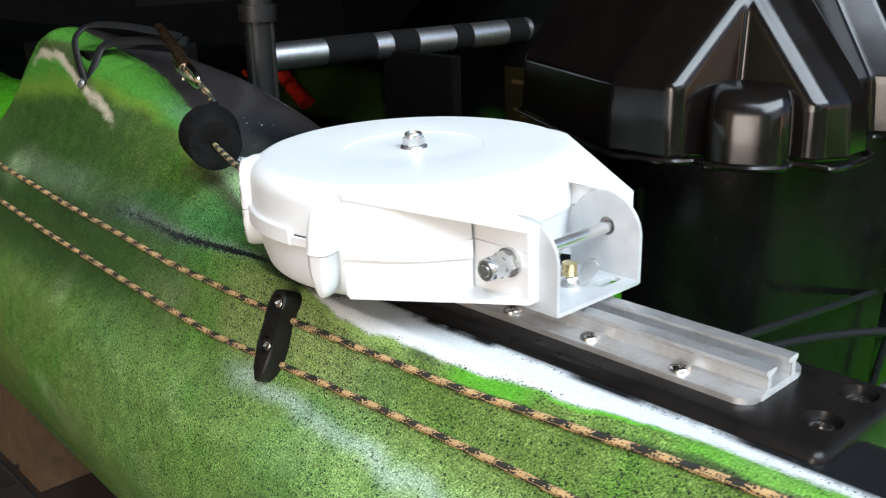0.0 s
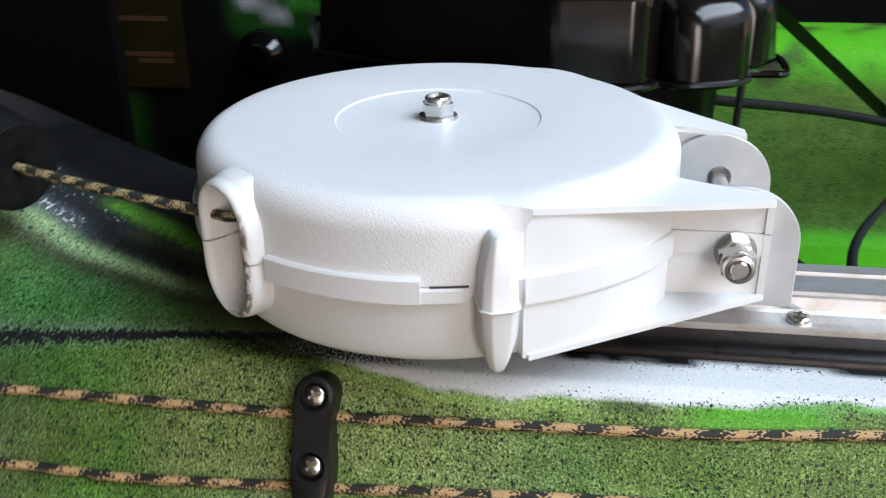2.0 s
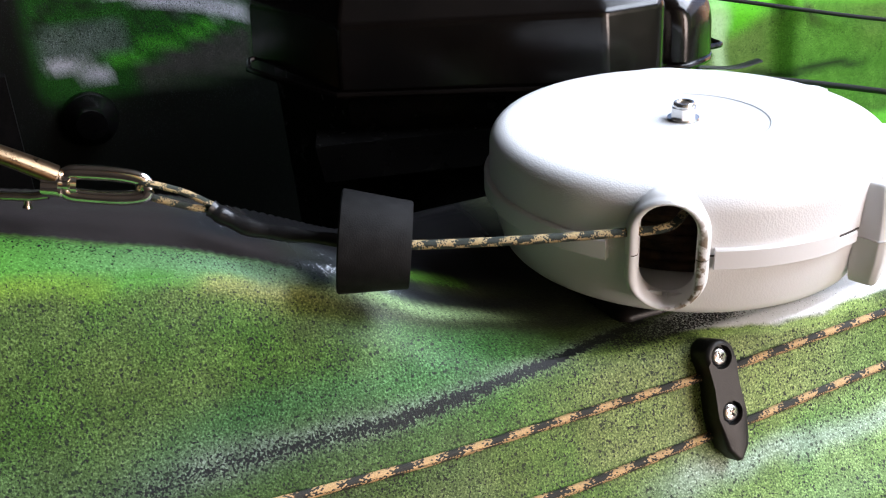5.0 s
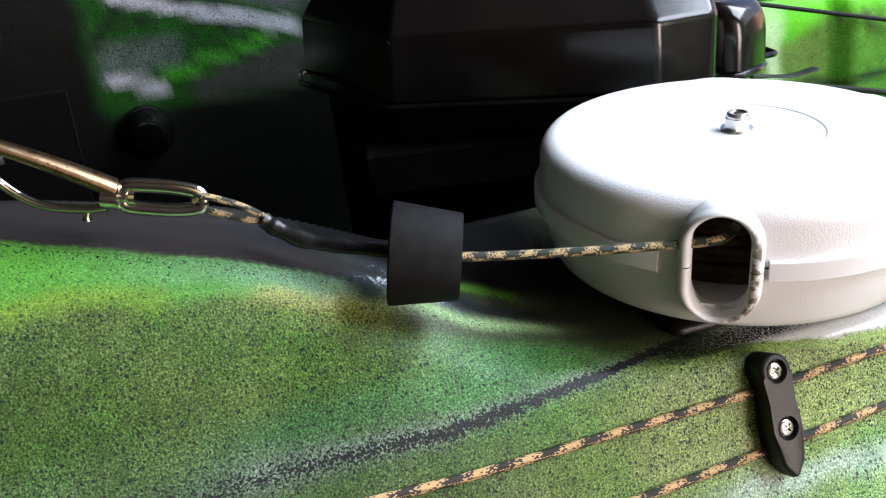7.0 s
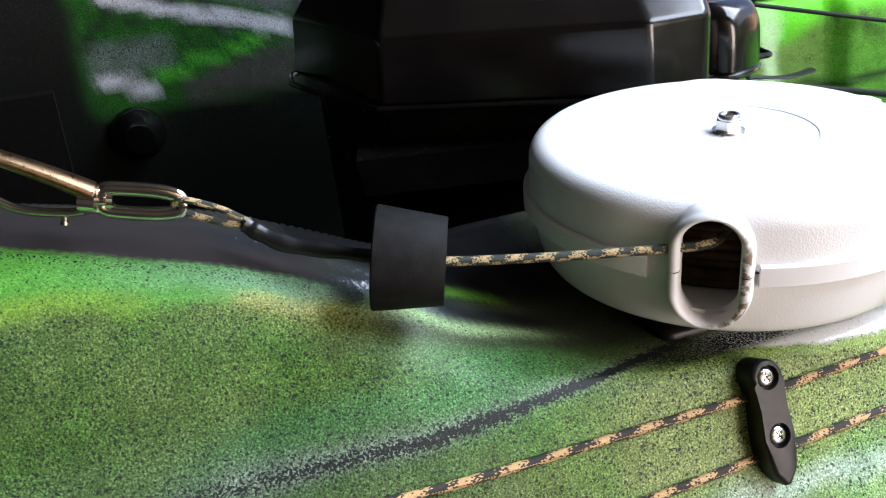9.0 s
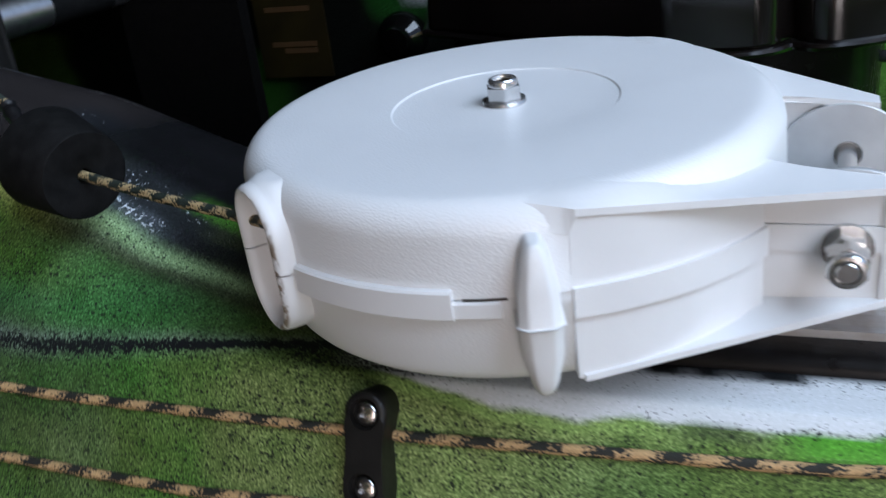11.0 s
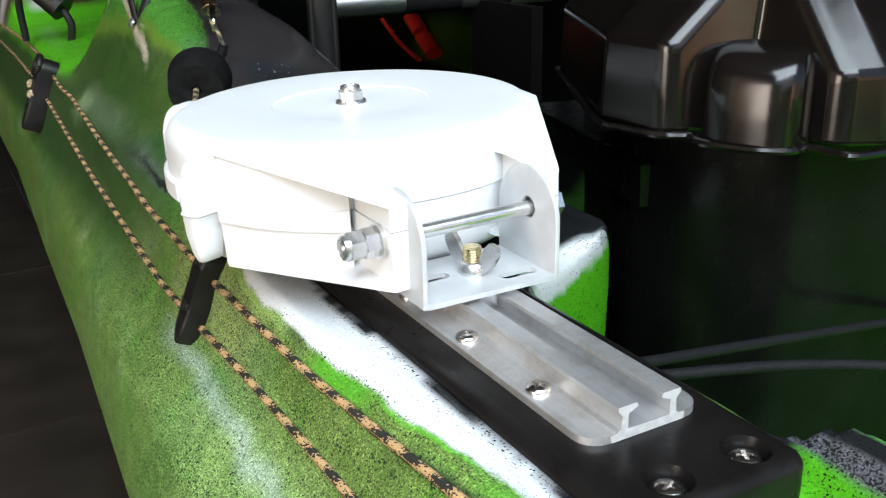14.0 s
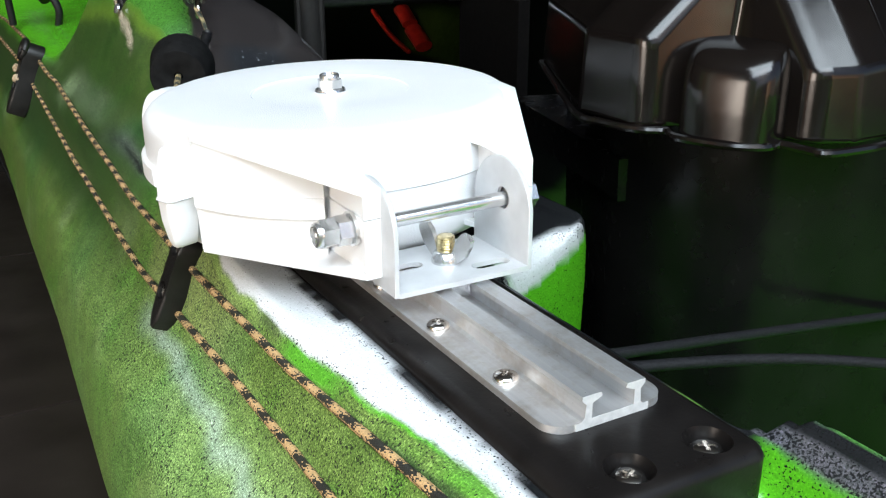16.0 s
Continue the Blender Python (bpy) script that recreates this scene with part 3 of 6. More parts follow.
def paint_hull(X, Y, Z, S):
    """Sprayed camouflage: olive ground with lime, white, black and cream strokes. Gives colour, speckle and frost."""
    a, b, c = vnoise(X, Y, Z, 16.0, 1.3), vnoise(X, Y, Z, 45.0, 4.1), vnoise(X, Y, Z, 130.0, 7.7)
    w = 0.5 * a + 0.35 * b + 0.2 * c
    out = X < -0.0
    col = np.tile(np.array(PAINT_OLIVE), (len(X), 1))
    col = lay(col, smooth_step(-0.15, 0.5, w), PAINT_LEAF)
    col = lay(col, 0.5 * smooth_step(0.1, 0.6, vnoise(X, Y, Z, 11.0, 9.4)) * smooth_step(-0.005, -0.03, Z), PAINT_DEEP)
    col = lay(col, 0.35 * smooth_step(0.15, 0.6, vnoise(X, Y, Z, 22.0, 15.0)), PAINT_DUST)
    # deep green sweep on the flank under the ridge
    col = lay(col, 0.4 * band(Z + 0.012 * a, -0.022, 0.004, 0.010) * band(Y, 0.12, 0.26, 0.04), PAINT_DEEP)
    # deeper green towards the bow, paler low astern: light fall-off put into colour
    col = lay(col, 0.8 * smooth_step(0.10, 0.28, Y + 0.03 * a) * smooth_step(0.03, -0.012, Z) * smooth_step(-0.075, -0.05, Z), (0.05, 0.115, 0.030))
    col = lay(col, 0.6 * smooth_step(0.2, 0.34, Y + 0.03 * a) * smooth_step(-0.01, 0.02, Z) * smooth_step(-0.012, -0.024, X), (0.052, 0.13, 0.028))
    col = lay(col, 0.7 * smooth_step(0.04, -0.08, Y + 0.04 * a) * smooth_step(-0.03, -0.065, Z), (0.23, 0.36, 0.12))
    col = lay(col, 0.45 * smooth_step(0.34, 0.2, Y + 0.04 * a) * smooth_step(-0.045, -0.07, Z), (0.17, 0.30, 0.08))
    # pale sheen beside the cords, laid into the paint
    col = lay(col, 0.42 * band(Y + 0.02 * a, -0.05, 0.10, 0.03) * band(Z, -0.046, -0.008, 0.006), (0.27, 0.31, 0.12))
    # gain on the greens for light falling off towards the bow
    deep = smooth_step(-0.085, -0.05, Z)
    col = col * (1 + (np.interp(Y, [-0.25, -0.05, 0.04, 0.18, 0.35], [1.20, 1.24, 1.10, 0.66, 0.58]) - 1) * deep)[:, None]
    speck = np.ones(len(X))
    frost = np.zeros(len(X))
    ink = 0.19 + 0.10 * smooth_step(-0.1, 0.4, b + 0.5 * c)
    side = (X < 0.0).astype(float)

    def stroke(mask, colour, spk, fr=0.0):
        nonlocal col, speck, frost, ink
        col = lay(col, mask, colour)
        speck = speck * (1 - mask) + spk * mask
        frost = frost * (1 - mask) + fr * mask
        ink = ink * (1 - mask)

    def spray(amount):
        nonlocal ink
        ink = np.maximum(ink, amount)

    # pale blue streak low on the side
    zc = np.interp(Y, [-0.3, -0.11, -0.067, 0.0, 0.06], [-0.066, -0.0600, -0.0578, -0.0555, -0.056])
    stroke(0.7 * band(Z + 0.004 * b, zc - 0.003, zc + 0.002, 0.0055) * smooth_step(0.085, 0.03, Y + 0.02 * a) * smooth_step(-0.75, 0.1, b + 0.4) * side, (0.42, 0.52, 0.5), 0.6)
    # white run along the pad
    so = np.interp(Y, [-0.3, -0.224, -0.211, -0.193, -0.172, -0.15, -0.127, -0.097, -0.066, -0.032, -0.006, 0.0064, 0.027, 0.06], [-0.0125, -0.0083, -0.0072, -0.0062, -0.0040, -0.0008, 0.0002, 0.0018, 0.0032, 0.0048, 0.0032, 0.0002, -0.0042, -0.009])
    si = np.interp(Y, [-0.3, -0.229, -0.216, -0.195, -0.17, -0.154, -0.138, -0.115, -0.087, -0.053, -0.02, 0.06], [-0.0145, -0.0156, -0.0174, -0.0185, -0.0172, -0.0156, -0.0182, -0.0189, -0.0176, -0.0191, -0.0216, -0.018])
    edge = S + 0.0022 * b + 0.0012 * c
    stroke(0.8 * band(edge, so + 0.0004, so + 0.0042, 0.0018) * band(Y, -0.06, 0.035, 0.015), (0.27, 0.42, 0.11), 0.6)
    stroke(0.7 * band(edge, so + 0.0004, so + 0.0045, 0.0018) * band(Y, -0.084, -0.062, 0.008), (0.075, 0.10, 0.05), 0.8)
    stroke(0.9 * band(edge, so + 0.0004, so + 0.0018, 0.0008) * band(Y, -0.20, -0.14, 0.008), PAINT_LIME, 0.4)
    stroke(band(edge, so + 0.0005, so + 0.0080, 0.0012) * band(Y + 0.006 * a, -0.138, -0.092, 0.010), (0.105, 0.36, 0.03), 0.45)
    stroke(0.65 * band(edge, so + 0.0005, so + 0.0085, 0.0012) * smooth_step(-0.195, -0.215, Y), (0.13, 0.38, 0.04), 0.5)
    stroke(0.7 * band(edge, so + 0.0085, so + 0.0125, 0.0012) * smooth_step(-0.15, -0.18, Y), (0.035, 0.05, 0.03), 0.8)
    stroke(band(edge, -0.06, so - 0.001, 0.0012) * smooth_step(0.03, 0.0, Y) * (X < 0.03), PAINT_BLACK, 0.2, 0.1)
    stroke(band(edge, si, so, 0.0009) * smooth_step(0.055, 0.025, Y + 0.008 * b), PAINT_WHITE, 0.10)
    spray(0.30 * band(edge, si - 0.001, si + 0.0025, 0.002) * (Y < 0.03) * side)
    spray(0.10 * band(edge, si, so + 0.002, 0.002) * (Y < 0.03) * side * smooth_step(0.1, 0.5, vnoise(X, Y, Z, 28.0, 12.0)))
    spray(0.32 * band(edge, so - 0.002, so + 0.0015, 0.002) * band(Y, -0.16, -0.06, 0.02))
    # inner side of the gunwale: lime wall, white shoulder, black top
    stroke(smooth_step(0.04, 0.05, X) * (Y < 0.06), PAINT_LIME, 0.25)
    up = np.clip((X - 0.055) / 0.062, 0, 1)
    low = -0.026 + 0.017 * up ** 1.5
    back = smooth_step(-0.061, -0.054, Y + 0.004 * b - 0.006 * up) * smooth_step(-0.013, -0.010, Z)
    stroke(smooth_step(0.04, 0.055, X) * smooth_step(low - 0.0012, low + 0.0012, Z + 0.001 * b) * band(Y, -0.085, 0.06, 0.008), PAINT_WHITE, 0.1)
    spray(0.3 * smooth_step(0.05, 0.06, X) * smooth_step(-0.066, -0.056, Y) * (Y < 0.0) * smooth_step(-0.012, -0.009, Z))
    spray(0.24 * smooth_step(0.05, 0.06, X) * band(Z + 0.003 * b, -0.060, -0.046, 0.004) * band(Y, -0.085, 0.0, 0.01))
    spray(0.08 * smooth_step(0.04, 0.05, X) * band(Z, -0.06, -0.026, 0.006) * band(Y, -0.085, 0.06, 0.01))
    stroke(band(X, 0.030, 0.0475, 0.001) * smooth_step(-0.017, -0.0145, Z + 0.001 * b) * band(Y, -0.2, -0.05, 0.01), PAINT_BLACK, 0.2)
    stroke(smooth_step(0.03, 0.04, X) * back, PAINT_BLACK, 0.2, 0.15)
    stroke(smooth_step(0.095, 0.105, X) * smooth_step(-0.035, -0.02, Y) * smooth_step(-0.006, -0.012, Z), PAINT_BLACK, 0.2)
    rear = smooth_step(-0.210, -0.225, Y)
    stroke(smooth_step(0.030, 0.034, X) * smooth_step(-0.205, -0.215, Y) * (Z < -0.008), PAINT_BLACK, 0.2)
    stroke(smooth_step(0.036, 0.039, X) * smooth_step(-0.228, -0.238, Y), PAINT_LIME, 0.25)
    spray(0.22 * smooth_step(0.040, 0.047, X) * rear)
    stroke(smooth_step(0.0475, 0.0495, X + 0.0012 * b) * smooth_step(-0.034, -0.024, Z + 0.004 * b) * rear, (0.10, 0.10, 0.11), 0.6, 0.1)
    spray(0.46 * smooth_step(0.0475, 0.0500, X) * smooth_step(-0.03, -0.02, Z) * rear)
    stroke(smooth_step(0.0595, 0.0615, X + 0.0015 * b) * rear, (0.08, 0.32, 0.03), 0.5)
    spray(0.34 * smooth_step(0.0595, 0.0615, X) * rear)
    stroke(band(X + 0.0015 * b, 0.0545, 0.0600, 0.0008) * smooth_step(-0.03, -0.02, Z) * rear, PAINT_BLACK, 0.2, 0.0)
    # black stroke that leaves the pad and breaks up into spray along the flank
    sl = np.interp(Y, [0.03, 0.0566, 0.0916, 0.1153, 0.1438, 0.1707, 0.1958, 0.2163, 0.2361, 0.29, 0.35], [-0.030, -0.0191, -0.0058, 0.0, 0.0069, 0.0156, 0.0173, 0.0180, 0.0185, 0.027, 0.035])
    zl = np.interp(Y, [0.03, 0.0566, 0.0916, 0.1153, 0.1438, 0.1707, 0.1958, 0.2163, 0.2361, 0.29, 0.35], [-0.0062, -0.0048, -0.0026, -0.0031, -0.0037, -0.0043, -0.0042, -0.0050, -0.0060, -0.014, -0.022])
    wl = np.interp(Y, [0.03, 0.1, 0.2, 0.33], [0.0019, 0.0016, 0.0018, 0.005])
    d = np.abs(S + 0.0008 * b - sl)
    stroke(0.38 * (X < -0.03) * band(Y, 0.07, 0.24, 0.03) * np.exp(-((Z + 0.003 * a - zl - 0.012) / 0.007) ** 2), (0.045, 0.19, 0.075), 1.0)
    spray(0.2 * (X < -0.03) * band(Y, 0.07, 0.24, 0.03) * np.exp(-((Z - zl - 0.012) / 0.008) ** 2))
    lane = (X < -0.036) * band(Y, 0.012, 0.36, 0.02)
    off = S + 0.0008 * b - sl
    stroke(0.42 * lane * smooth_step(0.30, 0.2, Y) * np.exp(-((off + 0.0015) / (wl * 2.6)) ** 2), (0.24, 0.27, 0.27), 0.75)
    spray(lane * 0.40 * np.exp(-(d / (wl * 4.5)) ** 2))
    spray(lane * np.interp(Y, [0.04, 0.13, 0.2, 0.26, 0.36], [1.5, 1.2, 0.72, 0.5, 0.3]) * np.exp(-(d / (wl * 1.3)) ** 4))
    spray(0.62 * band(X + 0.0015 * b, -0.056, -0.040, 0.003) * band(Y + 0.004 * a, 0.0, 0.07, 0.01) * (Z > -0.02))
    # ridge: thin lime stroke under the crest, yellow dust below it, black top
    lo = np.interp(Y, [0.13, 0.17, 0.21, 0.247, 0.28, 0.33, 0.5], [-0.032, -0.028, -0.0225, -0.0200, -0.0185, -0.020, -0.03])
    hi = np.interp(Y, [0.13, 0.1715, 0.1954, 0.2114, 0.2269, 0.2459, 0.2648, 0.2832, 0.3012, 0.34, 0.45, 0.5], [-0.026, -0.0195, -0.0120, -0.0094, -0.0052, -0.0005, 0.0045, 0.0082, 0.0115, 0.015, 0.012, 0.008])
    xx = X + 0.002 * b + 0.001 * c
    on = smooth_step(0.0, 0.02, Z) * smooth_step(0.155, 0.185, Y)
    stroke(0.3 * band(xx, lo - 0.007, lo, 0.003) * on * band(Y, 0.13, 0.205, 0.03), (0.30, 0.29, 0.08), 0.9)
    # black top lifted to brown-grey: mirrored daylight put into the colour
    stroke(smooth_step(hi - 0.001, hi + 0.002, xx) * smooth_step(0.15, 0.17, Y) * (Y < 0.53), (0.030, 0.0262, 0.0258), 0.2, 0.0)
    stroke(0.9 * band(xx, lo, hi, 0.0022) * on * (Y < 0.53), (0.062, 0.215, 0.026), 0.45)
    stroke(0.7 * band(xx, lo + 0.003, hi, 0.0022) * on * smooth_step(0.235, 0.19, Y), (0.10, 0.17, 0.10), 0.5)
    stroke(0.6 * band(xx, lo + 0.004, hi, 0.004) * on * smooth_step(0.30, 0.20, Y), (0.14, 0.24, 0.16), 0.55)
    stroke(0.75 * band(xx, lo - 0.001, lo + 0.004, 0.0025) * on * smooth_step(0.24, 0.27, Y + 0.02 * b) * (Y < 0.53), (0.13, 0.215, 0.025), 0.6)
    stroke(0.6 * band(xx, lo - 0.002, lo + 0.003, 0.002) * on * band(Y + 0.01 * b, 0.14, 0.22, 0.012), (0.30, 0.29, 0.09), 0.8)
    spray(0.30 * band(xx, hi - 0.008, hi + 0.001, 0.003) * on * (Y < 0.53))
    spray(0.10 * band(xx, lo - 0.002, hi, 0.002) * on * (Y < 0.53))
    stroke(band(xx, 0.012, 0.05, 0.008) * band(Y + 0.01 * a, 0.165, 0.215, 0.012) * smooth_step(0.0, 0.02, Z), (0.02, 0.022, 0.025), 0.3, 0.50)
    # deck between stopper and reel: dark spray, a lime streak, white frost with lime in it
    zone = smooth_step(-0.046, -0.026, X + 0.004 * b) * band(Y, 0.015, 0.18, 0.015) * (Z > -0.03)
    stroke(zone, (0.045, 0.055, 0.03), 0.9, 0.30)
    spray((0.17 + 0.12 * smooth_step(0.1, 0.07, Y)) * zone)
    frosty = zone * smooth_step(-0.022, -0.008, X + 0.004 * b) * band(Y + 0.012 * a, 0.125, 0.19, 0.008) * smooth_step(0.075, 0.055, X + 0.01 * b)
    stroke(0.95 * frosty, (0.022, 0.025, 0.028), 0.5, 0.50)
    spray(0.25 * frosty)
    stroke(0.8 * band(X + 0.004 * b, 0.010, 0.030, 0.004) * band(Y + 0.01 * b, 0.108, 0.142, 0.007), (0.12, 0.34, 0.03), 0.8, 0.1)
    spray(0.3 * band(X, 0.010, 0.030, 0.004) * band(Y, 0.108, 0.142, 0.007))
    stroke(0.7 * band(X + 0.004 * b, -0.011, -0.001, 0.003) * band(Y, 0.08, 0.16, 0.01), (0.02, 0.022, 0.024), 0.6, 0.2)
    stroke(0.85 * band(X + 0.003 * b, -0.020, -0.003, 0.003) * band(Y + 0.006 * b, 0.142, 0.182, 0.008), (0.06, 0.072, 0.08), 0.6, 0.68)
    spray(0.62 * band(X + 0.004 * b, -0.012, 0.0, 0.004) * band(Y, 0.075, 0.138, 0.012))
    lime = np.exp(-((X + 0.0205 + 0.003 * b) / 0.005) ** 2) * band(Y, 0.095, 0.185, 0.02)
    stroke(0.9 * lime, (0.31, 0.47, 0.22), 0.6)
    spray(0.26 * lime)
    stroke(smooth_step(0.03, 0.06, X + 0.006 * b) * smooth_step(0.04, 0.07, Y) * (Y < 0.6) * ((Y < 0.19) | (X > 0.1)), PAINT_BLACK, 0.3, 0.1)
    stroke(0.55 * band(X + 0.003 * b, -0.056, -0.035, 0.005) * band(Y + 0.01 * b, 0.085, 0.165, 0.02) * (Z > -0.02), (0.045, 0.15, 0.04), 1.0)
    spray(0.2 * band(X, -0.056, -0.035, 0.005) * band(Y, 0.085, 0.165, 0.02) * (Z > -0.02))
    # pale chalky blotch low on the ridge's flank
    stroke(0.6 * side * np.exp(-((Y + 0.006 * b - 0.448) / 0.022) ** 2 - ((Z + 0.003 * c + 0.004) / 0.009) ** 2), (0.30, 0.42, 0.22), 0.9)
    stroke(0.3 * side * band(Y, 0.30, 0.45, 0.04) * band(Z + 0.004 * a, -0.006, 0.012, 0.006), (0.20, 0.26, 0.17), 0.9)
    stroke(smooth_step(0.012, 0.03, X) * band(Y, 0.06, 0.195, 0.02), (0.008, 0.008, 0.009), 0.6, 0.22)
    # cream stroke with a dark edge on the ridge's flank
    zc = np.interp(Y, [0.30, 0.328, 0.36, 0.42, 0.46, 0.52], [0.040, 0.0525, 0.060, 0.084, 0.088, 0.06])
    on = band(Y, 0.315, 0.475, 0.01) * (X < 0.0)
    stroke(0.8 * band(Z + 0.003 * b, zc + 0.002, zc + 0.012, 0.002) * on * smooth_step(0.34, 0.38, Y), (0.05, 0.045, 0.025), 0.5)
    stroke(band(Z + 0.002 * b, zc - 0.0032, zc + 0.0032, 0.001) * on, (0.42, 0.38, 0.28), 0.3)
    stroke(smooth_step(0.47, 0.5, Y + 0.01 * a) * smooth_step(0.085, 0.1, Z), (0.02, 0.016, 0.012), 0.3)
    # bow side beyond the ridge
    far = smooth_step(0.52, 0.55, Y)
    n1, n2 = vnoise(X * 3, Y, Z, 4.0, 21.0), vnoise(X * 3, Y, Z, 6.0, 5.0)
    stroke(far * smooth_step(-0.005, 0.012, Z + 0.008 * a), PAINT_LIME, 0.3)
    deck = far * smooth_step(0.0, 0.012, Z)
    edge = Y + 0.05 * n1 + 0.02 * a
    stroke(deck * band(edge, 0.985, 1.000, 0.006), (0.6, 0.58, 0.56), 0.2)
    stroke(deck * band(edge, 1.0, 1.22, 0.006), (0.05, 0.028, 0.016), 0.3)
    stroke(deck * band(edge, 1.02, 1.2, 0.01) * smooth_step(0.2, 0.27, n2), (0.6, 0.58, 0.56), 0.2)
    stroke(deck * band(edge, 1.22, 1.27, 0.006), PAINT_BLACK, 0.2)
    stroke(deck * smooth_step(1.85, 1.88, edge), PAINT_BLACK, 0.2)
    return col, speck, frost, ink


def paint_well(X, Y, Z):
    """Inside of the well: lime floor, olive wall with lime top, pale streak and dark bars; shade painted in towards the
    bow.
    """
    a, b = vnoise(X, Y, Z, 9.0, 2.2), vnoise(X, Y, Z, 30.0, 6.4)
    col = lay(np.tile(np.array(PAINT_LEAF), (len(X), 1)), smooth_step(-0.3, 0.3, a), PAINT_OLIVE)
    speck, frost = np.full(len(X), 0.7), np.zeros(len(X))

    def stroke(mask, colour, spk):
        nonlocal col, speck
        col = lay(col, mask, colour)
        speck = speck * (1 - mask) + spk * mask

    stroke(smooth_step(-0.15, -0.16, Z + 0.004 * b), PAINT_LIME, 0.2)
    stroke(smooth_step(-0.035, -0.01, Z + 0.03 * a) * (X < 0.6), PAINT_LIME, 0.25)
    stroke(smooth_step(-0.03, 0.0, Z + 0.03 * b - 0.02 * a) * smooth_step(0.1, 0.4, b), (0.05, 0.04, 0.03), 0.3)
    stroke(0.8 * band(Y + 0.012 * b, -0.44, -0.415, 0.01) * band(Z, -0.13, -0.01, 0.02), (0.5, 0.62, 0.4), 0.3)
    stroke(0.85 * band(Z + 0.006 * b, -0.098, -0.088, 0.004) * band(Y, -0.62, -0.46, 0.03), PAINT_BLACK, 0.3)
    stroke(0.9 * band(Y, -0.70, -0.66, 0.006) * (X < 0.55), (0.02, 0.025, 0.015), 0.3)
    # cockpit shade put into the colour: near black from here to the bow
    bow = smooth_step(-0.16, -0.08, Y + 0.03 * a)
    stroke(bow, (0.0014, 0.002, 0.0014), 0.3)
    # patch of the inner wall between seat post and box: green with pale streaks, greyer and darker low down
    open_patch = bow * band(Y + 0.006 * b, 0.090, 0.268, 0.008) * smooth_step(-0.004, 0.014, Z + 0.006 * a)
    n = vnoise(X, Y, Z, 60.0, 31.0)
    stroke(open_patch, (0.010, 0.050, 0.007), 0.9)
    stroke(0.8 * open_patch * smooth_step(0.0, 0.3, n) * smooth_step(0.045, 0.06, Z), (0.008, 0.014, 0.007), 0.8)
    stroke(0.85 * open_patch * band(Y + 0.006 * b, 0.195, 0.262, 0.008) * band(Z + 0.004 * n, 0.032, 0.060, 0.005), (0.065, 0.085, 0.075), 0.8)
    lime_at = 0.027 + 0.22 * (0.215 - Y)
    stroke(open_patch * band(Z + 0.004 * b - lime_at, -0.006, 0.005, 0.003) * band(Y + 0.006 * n, 0.118, 0.214, 0.007), (0.03, 0.17, 0.012), 0.7)
    stroke(0.9 * open_patch * smooth_step(0.0, -0.006, Z + 0.003 * b - lime_at + 0.007) * band(Y, 0.09, 0.19, 0.008), (0.035, 0.03, 0.03), 0.6)
    stroke(open_patch * band(Z + 0.002 * n - 0.2 * (Y - 0.235), 0.020, 0.031, 0.003) * band(Y + 0.005 * b, 0.209, 0.258, 0.004), (0.30, 0.30, 0.33), 0.3)
    stroke(0.95 * bow * band(Z + 0.003 * n - (0.054 + 0.28 * (Y - 0.097)), -0.005 - 0.03 * (0.16 - Y), 0.007, 0.003) * band(Y, 0.092, 0.245, 0.006), (0.30, 0.30, 0.33), 0.4)
    stroke(0.7 * bow * smooth_step(0.0, 0.01, Z - (0.062 + 0.30 * (Y - 0.097))) * band(Y, 0.09, 0.26, 0.01), (0.06, 0.06, 0.065), 0.6)
    stroke(0.6 * bow * band(Y, 0.36, 0.42, 0.02) * (Z < -0.02), (0.02, 0.07, 0.006), 0.7)
    stroke(bow * band(Y + 0.02 * b, 0.62, 0.83, 0.015) * band(Z + 0.004 * b, -0.068, 0.004, 0.004), (0.045, 0.085, 0.014), 0.6)
    ink = 0.1 + 0.1 * (b > 0.2)
    return col, speck, frost, ink


